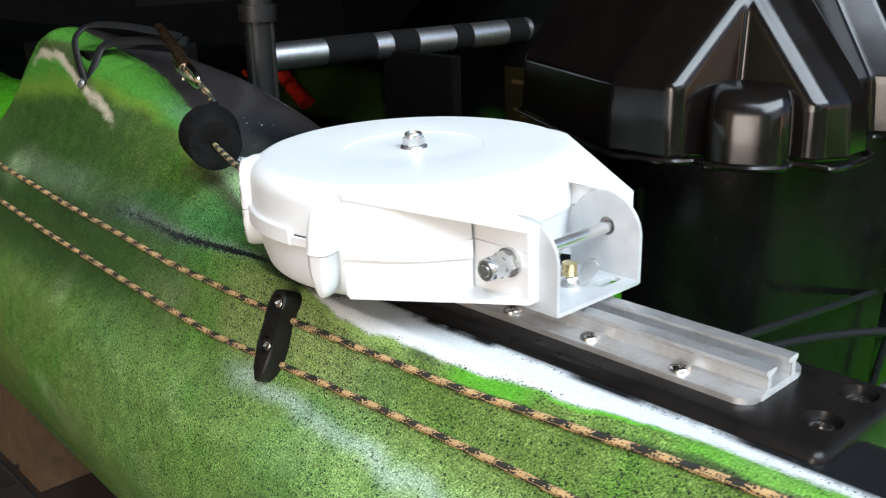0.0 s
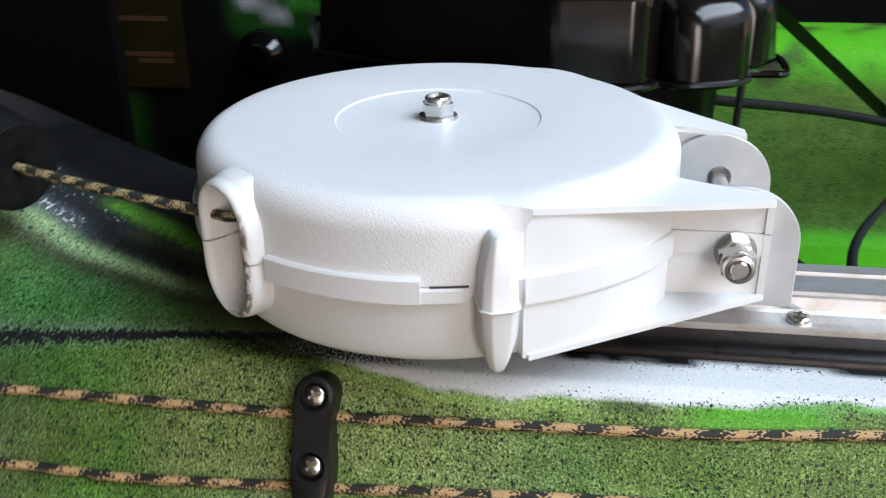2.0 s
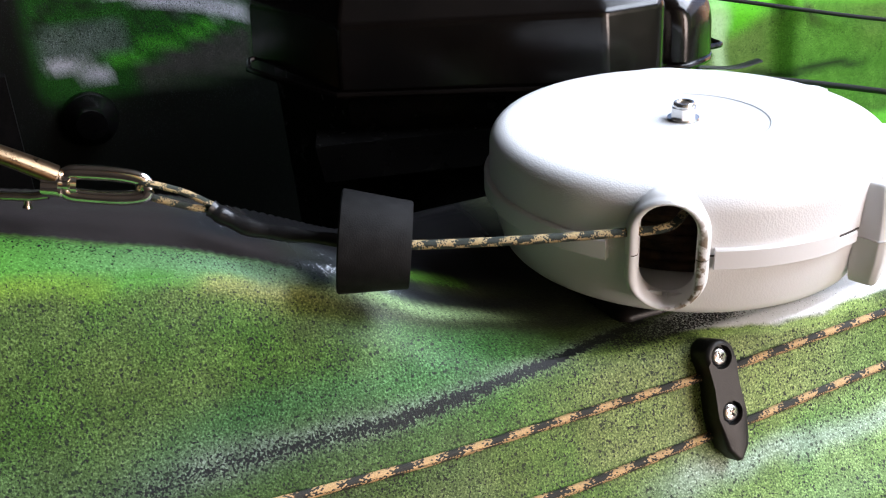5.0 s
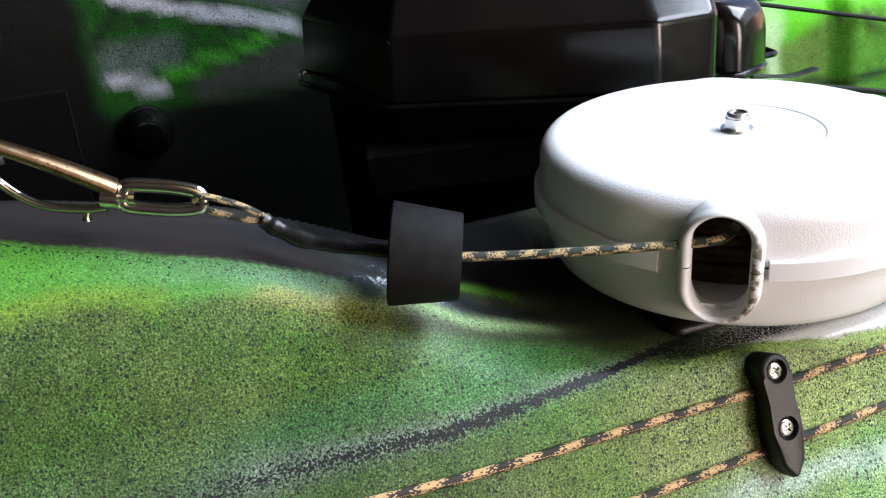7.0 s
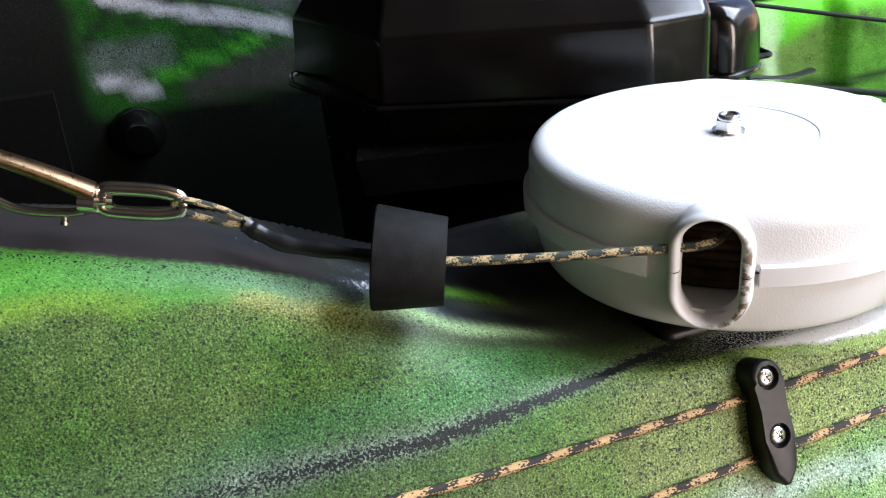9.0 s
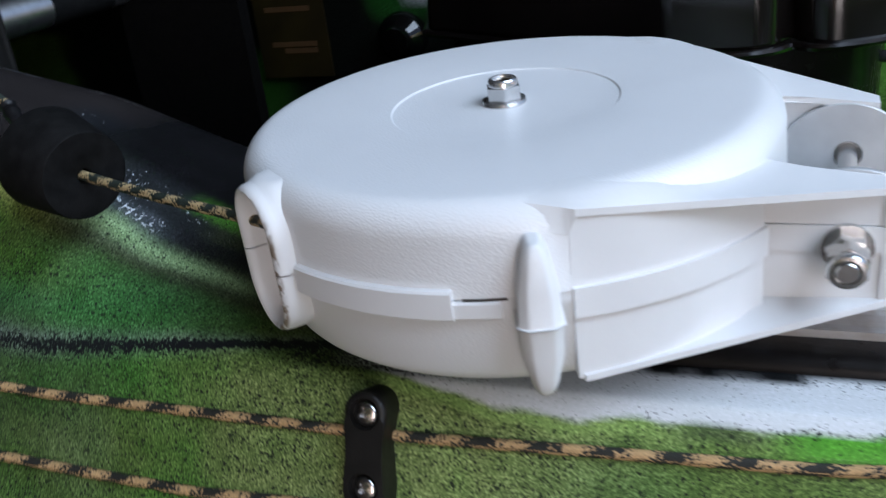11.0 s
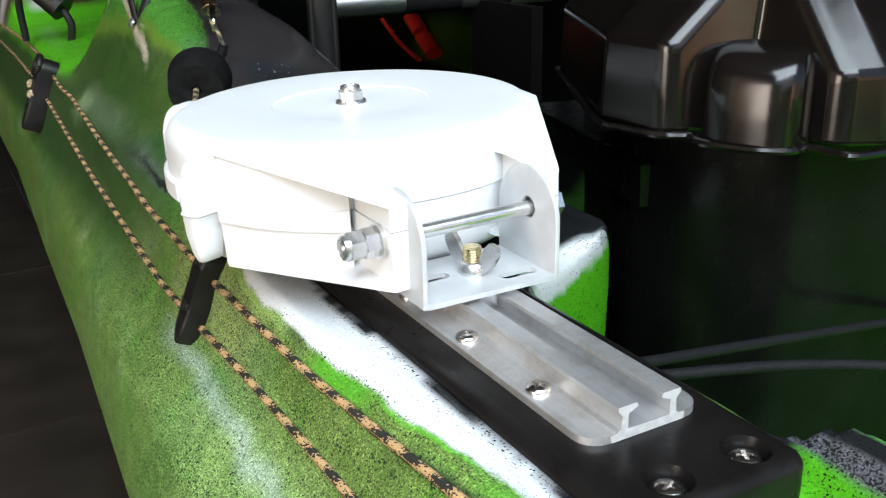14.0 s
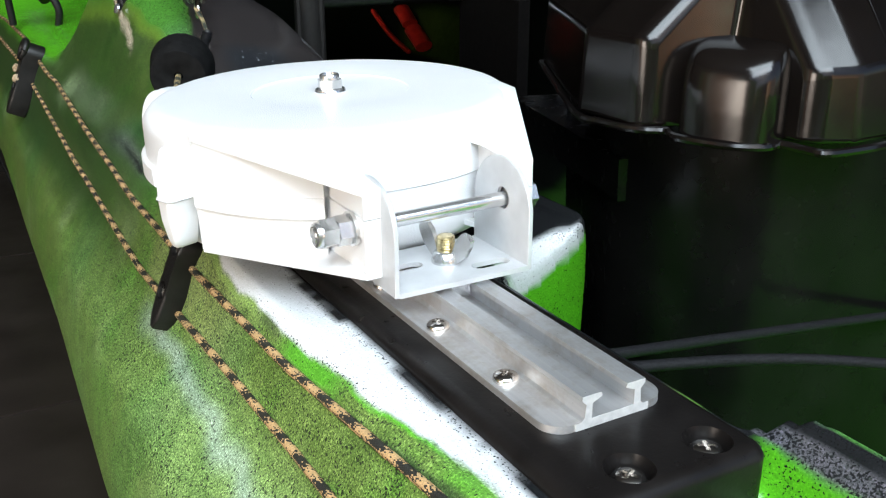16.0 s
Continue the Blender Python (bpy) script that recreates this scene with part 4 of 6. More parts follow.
def paint_material(name, gloss, spec):
    m, nodes, links, bsdf = material(name)
    at = nodes.new("ShaderNodeAttribute")
    at.attribute_name = "paint"
    sp = nodes.new("ShaderNodeAttribute")
    sp.attribute_name = "speck"
    fine = noise_node(nodes, links, 1250.0, 2.0, rough=0.55)
    dots = ramp_node(nodes, links, fine.outputs["Fac"], [(0.36, (0.30, 0.33, 0.31)), (0.43, (0.76, 0.76, 0.74)), (0.57, (0.98, 0.98, 0.95)), (0.63, (2.0, 1.8, 2.1))])
    mid = noise_node(nodes, links, 75.0, 4.0, rough=0.6)
    tone = ramp_node(nodes, links, mid.outputs["Fac"], [(0.32, (0.7, 0.74, 0.68)), (0.68, (1.2, 1.16, 1.22))])
    one = nodes.new("ShaderNodeMix")
    one.data_type, one.blend_type = "RGBA", "MIX"
    one.inputs["A"].default_value = (1, 1, 1, 1)
    links.new(sp.outputs["Fac"], one.inputs["Factor"])
    both = nodes.new("ShaderNodeMix")
    both.data_type, both.blend_type = "RGBA", "MULTIPLY"
    both.inputs["Factor"].default_value = 1.0
    links.new(dots.outputs["Color"], both.inputs["A"])
    links.new(tone.outputs["Color"], both.inputs["B"])
    links.new(both.outputs["Result"], one.inputs["B"])
    mul = nodes.new("ShaderNodeMix")
    mul.data_type, mul.blend_type = "RGBA", "MULTIPLY"
    mul.inputs["Factor"].default_value = 1.0
    links.new(at.outputs["Color"], mul.inputs["A"])
    links.new(one.outputs["Result"], mul.inputs["B"])
    fr = nodes.new("ShaderNodeAttribute")
    fr.attribute_name = "frost"
    chips = noise_node(nodes, links, 420.0, 4.0, rough=0.7)
    gate = nodes.new("ShaderNodeMath")
    gate.operation = "MULTIPLY_ADD"
    gate.inputs[1].default_value, gate.inputs[2].default_value = 0.55, -0.76
    links.new(fr.outputs["Fac"], gate.inputs[0])
    add = nodes.new("ShaderNodeMath")
    links.new(gate.outputs[0], add.inputs[0])
    links.new(chips.outputs["Fac"], add.inputs[1])
    show = nodes.new("ShaderNodeMapRange")
    show.inputs["From Min"].default_value, show.inputs["From Max"].default_value = 0.12, 0.17
    links.new(add.outputs[0], show.inputs["Value"])
    white = nodes.new("ShaderNodeMix")
    white.data_type = "RGBA"
    white.inputs["B"].default_value = (0.6, 0.65, 0.68, 1)
    links.new(show.outputs["Result"], white.inputs["Factor"])
    links.new(mul.outputs["Result"], white.inputs["A"])
    ik = nodes.new("ShaderNodeAttribute")
    ik.attribute_name = "ink"
    grain = noise_node(nodes, links, 1080.0, 2.0, rough=0.5)
    spread = nodes.new("ShaderNodeMath")
    spread.operation = "MULTIPLY_ADD"
    spread.inputs[1].default_value, spread.inputs[2].default_value = 2.6, -1.3
    links.new(grain.outputs["Fac"], spread.inputs[0])
    total = nodes.new("ShaderNodeMath")
    links.new(spread.outputs[0], total.inputs[0])
    links.new(ik.outputs["Fac"], total.inputs[1])
    drop = nodes.new("ShaderNodeMapRange")
    drop.inputs["From Min"].default_value, drop.inputs["From Max"].default_value = 0.49, 0.54
    links.new(total.outputs[0], drop.inputs["Value"])
    black = nodes.new("ShaderNodeMix")
    black.data_type = "RGBA"
    black.inputs["B"].default_value = (0.011, 0.012, 0.013, 1)
    links.new(drop.outputs["Result"], black.inputs["Factor"])
    links.new(white.outputs["Result"], black.inputs["A"])
    # scattered round drops of black
    tc = nodes.new("ShaderNodeTexCoord")
    cells = nodes.new("ShaderNodeTexVoronoi")
    cells.inputs["Scale"].default_value = 520.0
    links.new(tc.outputs["Object"], cells.inputs["Vector"])
    part_of = nodes.new("ShaderNodeSeparateColor")
    links.new(cells.outputs["Color"], part_of.inputs["Color"])
    size = nodes.new("ShaderNodeMapRange")
    size.inputs["From Min"].default_value, size.inputs["From Max"].default_value = 0.58, 1.0
    size.inputs["To Min"].default_value, size.inputs["To Max"].default_value = 0.0, 0.42
    links.new(part_of.outputs[0], size.inputs["Value"])
    inside = nodes.new("ShaderNodeMath")
    inside.operation = "LESS_THAN"
    links.new(cells.outputs["Distance"], inside.inputs[0])
    links.new(size.outputs["Result"], inside.inputs[1])
    worth = nodes.new("ShaderNodeMath")
    worth.operation, worth.use_clamp = "MULTIPLY", True
    links.new(inside.outputs[0], worth.inputs[0])
    links.new(sp.outputs["Fac"], worth.inputs[1])
    strong = nodes.new("ShaderNodeMath")
    strong.operation = "MULTIPLY"
    strong.inputs[1].default_value = 0.92
    links.new(worth.outputs[0], strong.inputs[0])
    dotted = nodes.new("ShaderNodeMix")
    dotted.data_type = "RGBA"
    dotted.inputs["B"].default_value = (0.012, 0.020, 0.012, 1)
    links.new(strong.outputs[0], dotted.inputs["Factor"])
    links.new(black.outputs["Result"], dotted.inputs["A"])
    links.new(dotted.outputs["Result"], bsdf.inputs["Base Color"])
    dull = nodes.new("ShaderNodeMapRange")
    dull.inputs["To Min"].default_value, dull.inputs["To Max"].default_value = gloss * 0.55, gloss * 1.6
    links.new(sp.outputs["Fac"], dull.inputs["Value"])
    links.new(dull.outputs["Result"], bsdf.inputs["Roughness"])
    shine = nodes.new("ShaderNodeMapRange")
    shine.inputs["To Min"].default_value, shine.inputs["To Max"].default_value = spec * 1.7, spec * 0.65
    links.new(sp.outputs["Fac"], shine.inputs["Value"])
    links.new(shine.outputs["Result"], bsdf.inputs["Specular IOR Level"])
    grit = bump_node(nodes, links, fine.outputs["Fac"], bsdf, 0.3, 0.0008)
    rise = nodes.new("ShaderNodeMapRange")
    rise.inputs["To Min"].default_value, rise.inputs["To Max"].default_value = 0.02, 0.32
    links.new(sp.outputs["Fac"], rise.inputs["Value"])
    links.new(rise.outputs["Result"], grit.inputs["Strength"])
    return m


HULL_PAINT = paint_material("airbrushed_hull_plastic", 0.25, 0.26)
WELL_PAINT = paint_material("airbrushed_well_plastic", 0.6, 0.06)


def grid_mesh(name, V, nu, nv, col, speck, frost, ink, mat, parent, label=""):
    faces = []
    for i in range(nu - 1):
        for j in range(nv - 1):
            a = i * nv + j
            faces.append((a, a + 1, a + nv + 1, a + nv))
    me = bpy.data.meshes.new(name)
    me.from_pydata(V.tolist(), [], faces)
    me.polygons.foreach_set("use_smooth", [True] * len(faces))
    a = me.attributes.new("paint", "FLOAT_COLOR", "POINT")
    a.data.foreach_set("color", np.hstack([col, np.ones((len(col), 1))]).astype(np.float32).ravel())
    b = me.attributes.new("speck", "FLOAT", "POINT")
    b.data.foreach_set("value", speck.astype(np.float32))
    c = me.attributes.new("frost", "FLOAT", "POINT")
    c.data.foreach_set("value", frost.astype(np.float32))
    d = me.attributes.new("ink", "FLOAT", "POINT")
    d.data.foreach_set("value", ink.astype(np.float32))
    me.materials.append(mat)
    me.update()
    ob = new(name, me)
    ob.parent = parent
    return tagged(ob, label)


kayak = thing("kayak", "green camouflage painted fishing kayak with raised gunwale", "kayak")
ys, g, s = hull_grid()
nu, nv = g.shape[:2]
V = np.stack([g[:, :, 0].ravel(), np.repeat(ys, nv), g[:, :, 1].ravel()], axis=1)
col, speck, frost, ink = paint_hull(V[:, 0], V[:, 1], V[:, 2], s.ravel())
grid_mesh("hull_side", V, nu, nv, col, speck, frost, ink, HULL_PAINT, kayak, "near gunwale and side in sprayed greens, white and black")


def far_side():
    """The inside of the far gunwale, the well's floor and the far outer side."""
    ctrl = [(0.05, -0.166), (0.2, -0.168), (0.42, -0.168), (0.46, -0.16), (0.475, -0.13), (0.48, -0.06), (0.485, -0.02), (0.5, 0.0), (0.54, 0.006), (0.6, 0.0), (0.66, -0.03), (0.70, -0.12), (0.66, -0.24), (0.5, -0.31), (0.18, -0.34)]
    prof = smooth_path([(x, 0, z) for x, z in ctrl], 12)
    yy = np.concatenate([np.linspace(-1.6, -0.8, 20), np.arange(-0.79, 0.7, 0.006), np.linspace(0.72, 2.3, 30)])
    rows = []
    for y in yy:
        lift = 0.12 * smooth_step(-0.12, 0.2, y) * (1 - smooth_step(0.5, 0.7, y))
        dent = 0.02 * (smooth_step(-0.52, -0.5, y) - smooth_step(-0.40, -0.38, y))
        rows.append([(p.x + dent * smooth_step(-0.16, -0.12, p.z) * (p.x < 0.52), y, p.z + lift * smooth_step(-0.08, 0.0, p.z)) for p in prof])
    V = np.array(rows).reshape(-1, 3)
    return V, len(yy), len(prof)


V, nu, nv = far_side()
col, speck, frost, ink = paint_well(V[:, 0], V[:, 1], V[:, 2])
grid_mesh("tank_well", V, nu, nv, col, speck, frost, ink, WELL_PAINT, kayak, "lime and olive painted tank well and far gunwale, shade painted in towards the bow")


def closed_end(name, loop, y0, steps, label):
    """Closes the hull at one end: the cross-section shrinks towards its middle over the given (y, scale, rise) steps."""
    pts, faces = [], []
    for y, k, rise in [(y0, 1.0, 0.0)] + steps:
        pts += [(0.30 + (x - 0.30) * k, y, -0.10 + (z + 0.10) * k + rise) for x, z in loop]
    n = len(loop)
    for r in range(len(steps)):
        for q in range(n):
            faces.append((r * n + q, r * n + (q + 1) % n, (r + 1) * n + (q + 1) % n, (r + 1) * n + q))
    faces.append(tuple(range(len(steps) * n, (len(steps) + 1) * n)))
    P = np.array(pts)
    c, sp, fr, ik = paint_well(P[:, 0] * 0 + 0.7, P[:, 1] * 0 - 0.5 + P[:, 0], P[:, 2])
    me = bpy.data.meshes.new(name)
    me.from_pydata(P.tolist(), [], faces)
    a = me.attributes.new("paint", "FLOAT_COLOR", "POINT")
    a.data.foreach_set("color", np.hstack([c, np.ones((len(c), 1))]).astype(np.float32).ravel())
    me.materials.append(HULL_PAINT)
    ob = new(name, me)
    ob.parent = kayak
    return tagged(ob, label)


W = V.reshape(nu, nv, 3)
for row, name, steps, label in ((0, "stern", [(-1.72, 0.95, 0.0), (-1.82, 0.8, 0.01), (-1.86, 0.55, 0.02)], "rounded stern of the kayak"), (-1, "bow", [(2.55, 0.85, 0.02), (2.8, 0.62, 0.05), (3.0, 0.34, 0.09), (3.08, 0.1, 0.12)], "pointed bow of the kayak")):
    loop = [tuple(p) for p in g[row]] + [(p[0], p[2]) for p in W[row][1:-1]]
    closed_end(name, loop, float(ys[row]), steps, label)


# ---- rail and its base on the gunwale ----
def base_pad():
    bm = bmesh.new()
    w0, w1, y0, y1, r = -0.0372, 0.0335, -0.2485, 0.054, 0.006
    out = []
    for cx, cy, a in ((w1 - r, y1 - r, 0), (w0 + r, y1 - r, 90), (w0 + r, y0 + r, 180), (w1 - r, y0 + r, 270)):
        out += [(cx + r * math.cos(radians(a + k * 22.5)), cy + r * math.sin(radians(a + k * 22.5))) for k in range(5)]
    add_prism(bm, out, -0.0220, -0.0030)
    top = [e for e in bm.edges if all(abs(v.co.z + 0.0030) < 1e-6 for v in e.verts)]
    bmesh.ops.bevel(bm, geom=top, offset=0.005, segments=5, affect="EDGES", profile=0.5)
    for x in (-0.0125, 0.018):
        c = lathe([(0, -0.0080), (0.0062, -0.0080), (0.0078, -0.0030), (0.0085, 0.001), (0, 0.001)], segs=32, m=Matrix.Translation((x, -0.2362, 0)))
        bm = cut(bm, c)
    return bm


pad = tagged(link_mesh("base_pad", base_pad(), BLACK_PAD, angle=50), "long black moulded plastic base pad on the gunwale", "base pad")
screw = pan_screw("pad_screw", "stainless cross-head screw sunk in the black pad", 0.0052, "pad screws")
screw.matrix_basis = pose(-0.0125, -0.2362, -0.0080, 0, 0, 20)
copy_thing(screw, pose(0.018, -0.2362, -0.0080, 0, 0, 61))


def track_rail():
    """Aluminium track: flanged base with two walls that carry inward lips."""
    cx, hw = 0.0, 0.0235
    prof = [(-hw, -0.0055), (hw, -0.0055), (hw, -0.0028), (0.0125, -0.0028), (0.0112, -0.0018), (0.0108, 0.003), (0.0125, 0.0048), (0.0125, 0.0062), (0.0052, 0.0062), (0.0048, 0.0048), (0.0084, 0.0032), (0.0084, -0.0022),
            (-0.0084, -0.0022), (-0.0084, 0.0032), (-0.0048, 0.0048), (-0.0052, 0.0062), (-0.0125, 0.0062), (-0.0125, 0.0048), (-0.0108, 0.003), (-0.0112, -0.0018), (-0.0125, -0.0028), (-hw, -0.0028)]
    bm = bmesh.new()
    m = Matrix(((1, 0, 0, cx), (0, 0, 1, 0), (0, 1, 0, 0.0025), (0, 0, 0, 1)))
    add_prism(bm, prof, -0.2128, 0.0, m)
    r = 0.008
    for sx in (-1, 1):
        c = bmesh.new()
        pts = [(cx + sx * (hw + 0.004), -0.2128 - 0.004), (cx + sx * (hw - r), -0.2128 - 0.004)]
        pts += [(cx + sx * (hw - r + r * math.sin(a)), -0.2128 + r - r * math.cos(a)) for a in np.linspace(0, math.pi / 2, 9)]
        pts += [(cx + sx * (hw + 0.004), -0.2128 + r)]
        add_prism(c, pts if sx > 0 else pts[::-1], -0.02, 0.02)
        bm = cut(bm, c)
    bmesh.ops.remove_doubles(bm, verts=bm.verts[:], dist=1e-6)
    return bm


rail = tagged(link_mesh("track_rail", track_rail(), ALU, angle=25), "grey aluminium gear track screwed to the black pad", "rail")
bm = bmesh.new()
lip = [(0.0125, -0.0028), (0.0112, -0.0018), (0.0108, 0.003), (0.0125, 0.0048), (0.0125, 0.0062), (0.0052, 0.0062), (0.0048, 0.0048), (0.0084, 0.0032), (0.0084, -0.0022)]
end = [(-0.0145, -0.0054), (0.0145, -0.0054), (0.0145, -0.0028)] + lip + [(-x, z) for x, z in reversed(lip)] + [(-0.0145, -0.0028)]
add_prism(bm, end, -0.2132, -0.2126, Matrix(((1, 0, 0, 0.0), (0, 0, 1, 0), (0, 1, 0, 0.0025), (0, 0, 0, 1))))
part("cut_end", bm, CUT_ALU, rail, "bright saw-cut end of the track", smooth=False)
screw = pan_screw("rail_screw", "stainless cross-head screw on the aluminium track", 0.0045, "rail screws")
screw.matrix_basis = pose(-0.0175, -0.1782, -0.0003, 0, 0, 33)
for x, y, a in ((-0.0175, -0.1318, 70), (-0.0175, -0.0855, 12), (0.0180, -0.1782, 50), (0.0180, -0.1318, 5)):
    copy_thing(screw, pose(x, y, -0.0003, 0, 0, a))


# ---- anchor reel ----
PORT_A, PORT_W, PORT_H, PORT_Z = radians(140.6), 0.0135, 0.0212, 0.0425


def clear_of_port(a, r, z):
    if r < 0.05:
        return True
    d = (a - PORT_A + math.pi) % (2 * math.pi) - math.pi
    u, v = d * 0.088, abs(z - PORT_Z)
    s = PORT_H - PORT_W
    return math.hypot(u, max(v - s, 0)) > PORT_W + 0.0008


def arc(cx, cz, r, a0, a1, n):
    return [(cx + r * math.cos(radians(a0 + (a1 - a0) * k / n)), cz + r * math.sin(radians(a0 + (a1 - a0) * k / n))) for k in range(n + 1)]


def wall_points(r0, z0, r1, z1, n):
    return [(r0 + (r1 - r0) * k / n, z0 + (z1 - z0) * k / n) for k in range(n + 1)]


def arm_flange(sx, upper):
    """Flange of one of the four arm halves: continues the drum's flat face and bends down towards the arm's end."""
    bm = bmesh.new()
    zr, zt = (0.0650, 0.0541) if upper else (0.0148, 0.0190)
    rows = []
    # the wedge by which the flat top runs out from the drum's round edge to the arm's corner
    for g in np.linspace(0, 0.94, 14) if upper else ():
        e = g ** 1.8
        cs = [(0.0792 + 0.0090 * e, 0.0668 - 0.0018 * e, 9 + 17.7 * g), (0.0782 + 0.0056 * e, 0.0670 - 0.0002 * e, 9 + 16.8 * g), (0.0768 + 0.0032 * e, 0.0672 + 0.0002 * e, 9 + 16.8 * g), (0.0745, 0.0674, 9 + 16.8 * g)]
        low = [(0.0745, 0.060, 9 + 16.8 * g), (0.0768, 0.060, 9 + 16.8 * g), (0.0782 + 0.003 * g, 0.0600, 9 + 16.8 * g), (0.0800 + 0.0070 * min(1.3 * g, 1.0), 0.0655 - 0.0085 * g ** 1.3, 9 + 17.7 * g)]
        rows.append([bm.verts.new((sx * r * math.cos(radians(t)), -r * math.sin(radians(t)), z)) for r, z, t in cs + low])
    for f in np.linspace(0, 1, 25):
        xo, yo, z = 0.0788 + (0.0376 - 0.0788) * f, -0.0396 + (-0.1142 + 0.0396) * f, zr + (zt - zr) * f
        a = radians(25.8 + (71.0 - 25.8) * min(f / 0.62, 1.0))
        k = max((f - 0.62) / 0.38, 0.0)
        w = 1 - min(max((f - 0.04) / 0.46, 0.0), 1.0)
        w = w * w * (3 - 2 * w) if upper else 0.0
        th = -0.0020 if upper else 0.0020
        cs = [(xo, yo, z)]
        for r, top in ((0.0838, 0.0668), (0.0800, 0.06745), (0.0745, 0.06752)):
            x, y = r * math.cos(a), -r * math.sin(a)
            cs.append((x + (0.0300 - x) * min(k * 2.5, 1.0), y + (-0.1142 - y) * k, z + (top - z) * w))
        rows.append([bm.verts.new((sx * p[0], p[1], p[2])) for p in cs] + [bm.verts.new((sx * p[0], p[1], p[2] + th)) for p in reversed(cs)])
    for p, q in zip(rows, rows[1:]):
        for k in range(8):
            m = (k + 1) % 8
            bm.faces.new((p[k], p[m], q[m], q[k]))
    bm.faces.new(rows[0])
    bm.faces.new(rows[-1])
    return bm


def arm_plate(sx, upper):
    """Upright plate set back under the flange, with a cap across the arm's end."""
    bm = bmesh.new()
    seam = 0.0428 if upper else 0.0424
    zr, zt = (0.0585, 0.0525) if upper else (0.0165, 0.0198)
    xo, xi, y0, y1, y2, xe, xc = 0.0366, 0.0326, -0.072, -0.1118, -0.1141, 0.0375, 0.0300
    ring = [(xo, y0, zr), (xo, y1, zt), (xe, y1, zt), (xe, y2, zt), (xc, y2, zt), (xc, y1, zt), (xi, y1, zt), (xi, y0, zr)]
    add_hull8(bm, [(sx * x, y, seam) for x, y, z in ring], [(sx * x, y, z) for x, y, z in ring])
    return bm


def arm_wall(sx, z0, z1, proud):
    """Curved wall between the two flanges, which swells out from the drum towards the arm's recess."""
    bm = bmesh.new()
    rows = []
    for f in np.linspace(0, 1, 30):
        a, r = radians(25.6 + 38.6 * f), 0.0872 + 0.0040 * f ** 1.3 + proud
        top = min(z1, 0.0640 - 0.0109 * (25.6 + 38.6 * f - 26.7) / 50)
        rows.append([bm.verts.new((sx * q * math.cos(a), -q * math.sin(a), z)) for q, z in ((r - 0.006, z0), (r, z0), (r, top), (r - 0.006, top))])
    for p, q in zip(rows, rows[1:]):
        for k in range(4):
            bm.faces.new((p[k], p[(k + 1) % 4], q[(k + 1) % 4], q[k]))
    bm.faces.new(rows[0])
    bm.faces.new(rows[-1])
    return bm


def upper_shell():
    out = wall_points(0.0872, 0.0424, 0.0868, 0.0585, 10)[:-1] + arc(0.0778, 0.0584, 0.009, 0, 84, 10) + [(0.0760, 0.0674), (0.06, 0.0673), (0.0378, 0.0672), (0.0374, 0.06715), (0.0369, 0.0667), (0.0363, 0.0666), (0.02, 0.0666), (0, 0.0666)]
    inner = [(0, 0.0640), (0.07, 0.064)] + wall_points(0.0835, 0.0580, 0.084, 0.0424, 8) + [(0.0872, 0.0424)]
    return lathe(out + inner, segs=288, keep=clear_of_port)


def lower_shell():
    out = [(0, 0.0112), (0.06, 0.0112)] + arc(0.0744, 0.0188, 0.0076, -90, -12, 8) + wall_points(0.0838, 0.024, 0.0866, 0.0420, 9)
    inner = wall_points(0.084, 0.0420, 0.0815, 0.022, 9) + [(0.07, 0.015), (0, 0.015)]
    return lathe(out + inner, segs=288, keep=clear_of_port)


def seam_band(a0, a1, r, z0, z1):
    p = [(0.0855, z0), (r - 0.0006, z0), (r, z0 + 0.0006), (r, z1 - 0.0006), (r - 0.0006, z1), (0.0855, z1), (0.0855, z0)]
    return lathe(p, segs=max(int((a1 - a0) * 0.8), 4), a0=a0, a1=a1)


def port_rim(z_lo, z_hi):
    """Half of the collar round the rope port, cut at the seam."""
    d = Vector((math.cos(PORT_A), math.sin(PORT_A), 0))
    t = Vector((-d.y, d.x, 0))
    n = 40
    bm = bmesh.new()
    prof = [(0.0108, 0.078, 0), (0.0106, 0.0886, 0), (0.0109, 0.0903, 0), (0.0118, 0.0913, 0), (0.0130, 0.0916, 0), (0.0143, 0.0911, 0), (0.0152, 0.0898, 0.0001), (0.0156, 0.0884, 0.0001), (0.0157, 0.0876, 0.0003), (0.0157, 0.0866, 0.0008), (0.0158, 0.0846, 0.0016), (0.0158, 0.078, 0.0022)]
    rings = []
    for w, dist, hood in prof:
        ring = []
        tall = w + 0.0078 + 0.5 * (0.0156 - w)
        for x, y in stadium(w, tall, n):
            # the upper bow flares into a hood that runs into the drum's top edge
            k = hood * min(max((y / tall - 0.35) / 0.5, 0.0), 1.0)
            ring.append(bm.verts.new(d * dist + t * (x * (1 + 0.3 * k / w)) + Vector((0, 0, min(PORT_Z + y + k, 0.0668)))))
        rings.append(ring)
    for p, q in zip(rings, rings[1:]):
        for k in range(len(p)):
            j = (k + 1) % len(p)
            bm.faces.new((p[k], p[j], q[j], q[k]))
    geom = bm.verts[:] + bm.edges[:] + bm.faces[:]
    bmesh.ops.bisect_plane(bm, geom=geom, plane_co=(0, 0, z_lo), plane_no=(0, 0, -1), clear_outer=True)
    geom = bm.verts[:] + bm.edges[:] + bm.faces[:]
    bmesh.ops.bisect_plane(bm, geom=geom, plane_co=(0, 0, z_hi), plane_no=(0, 0, 1), clear_outer=True)
    return bm


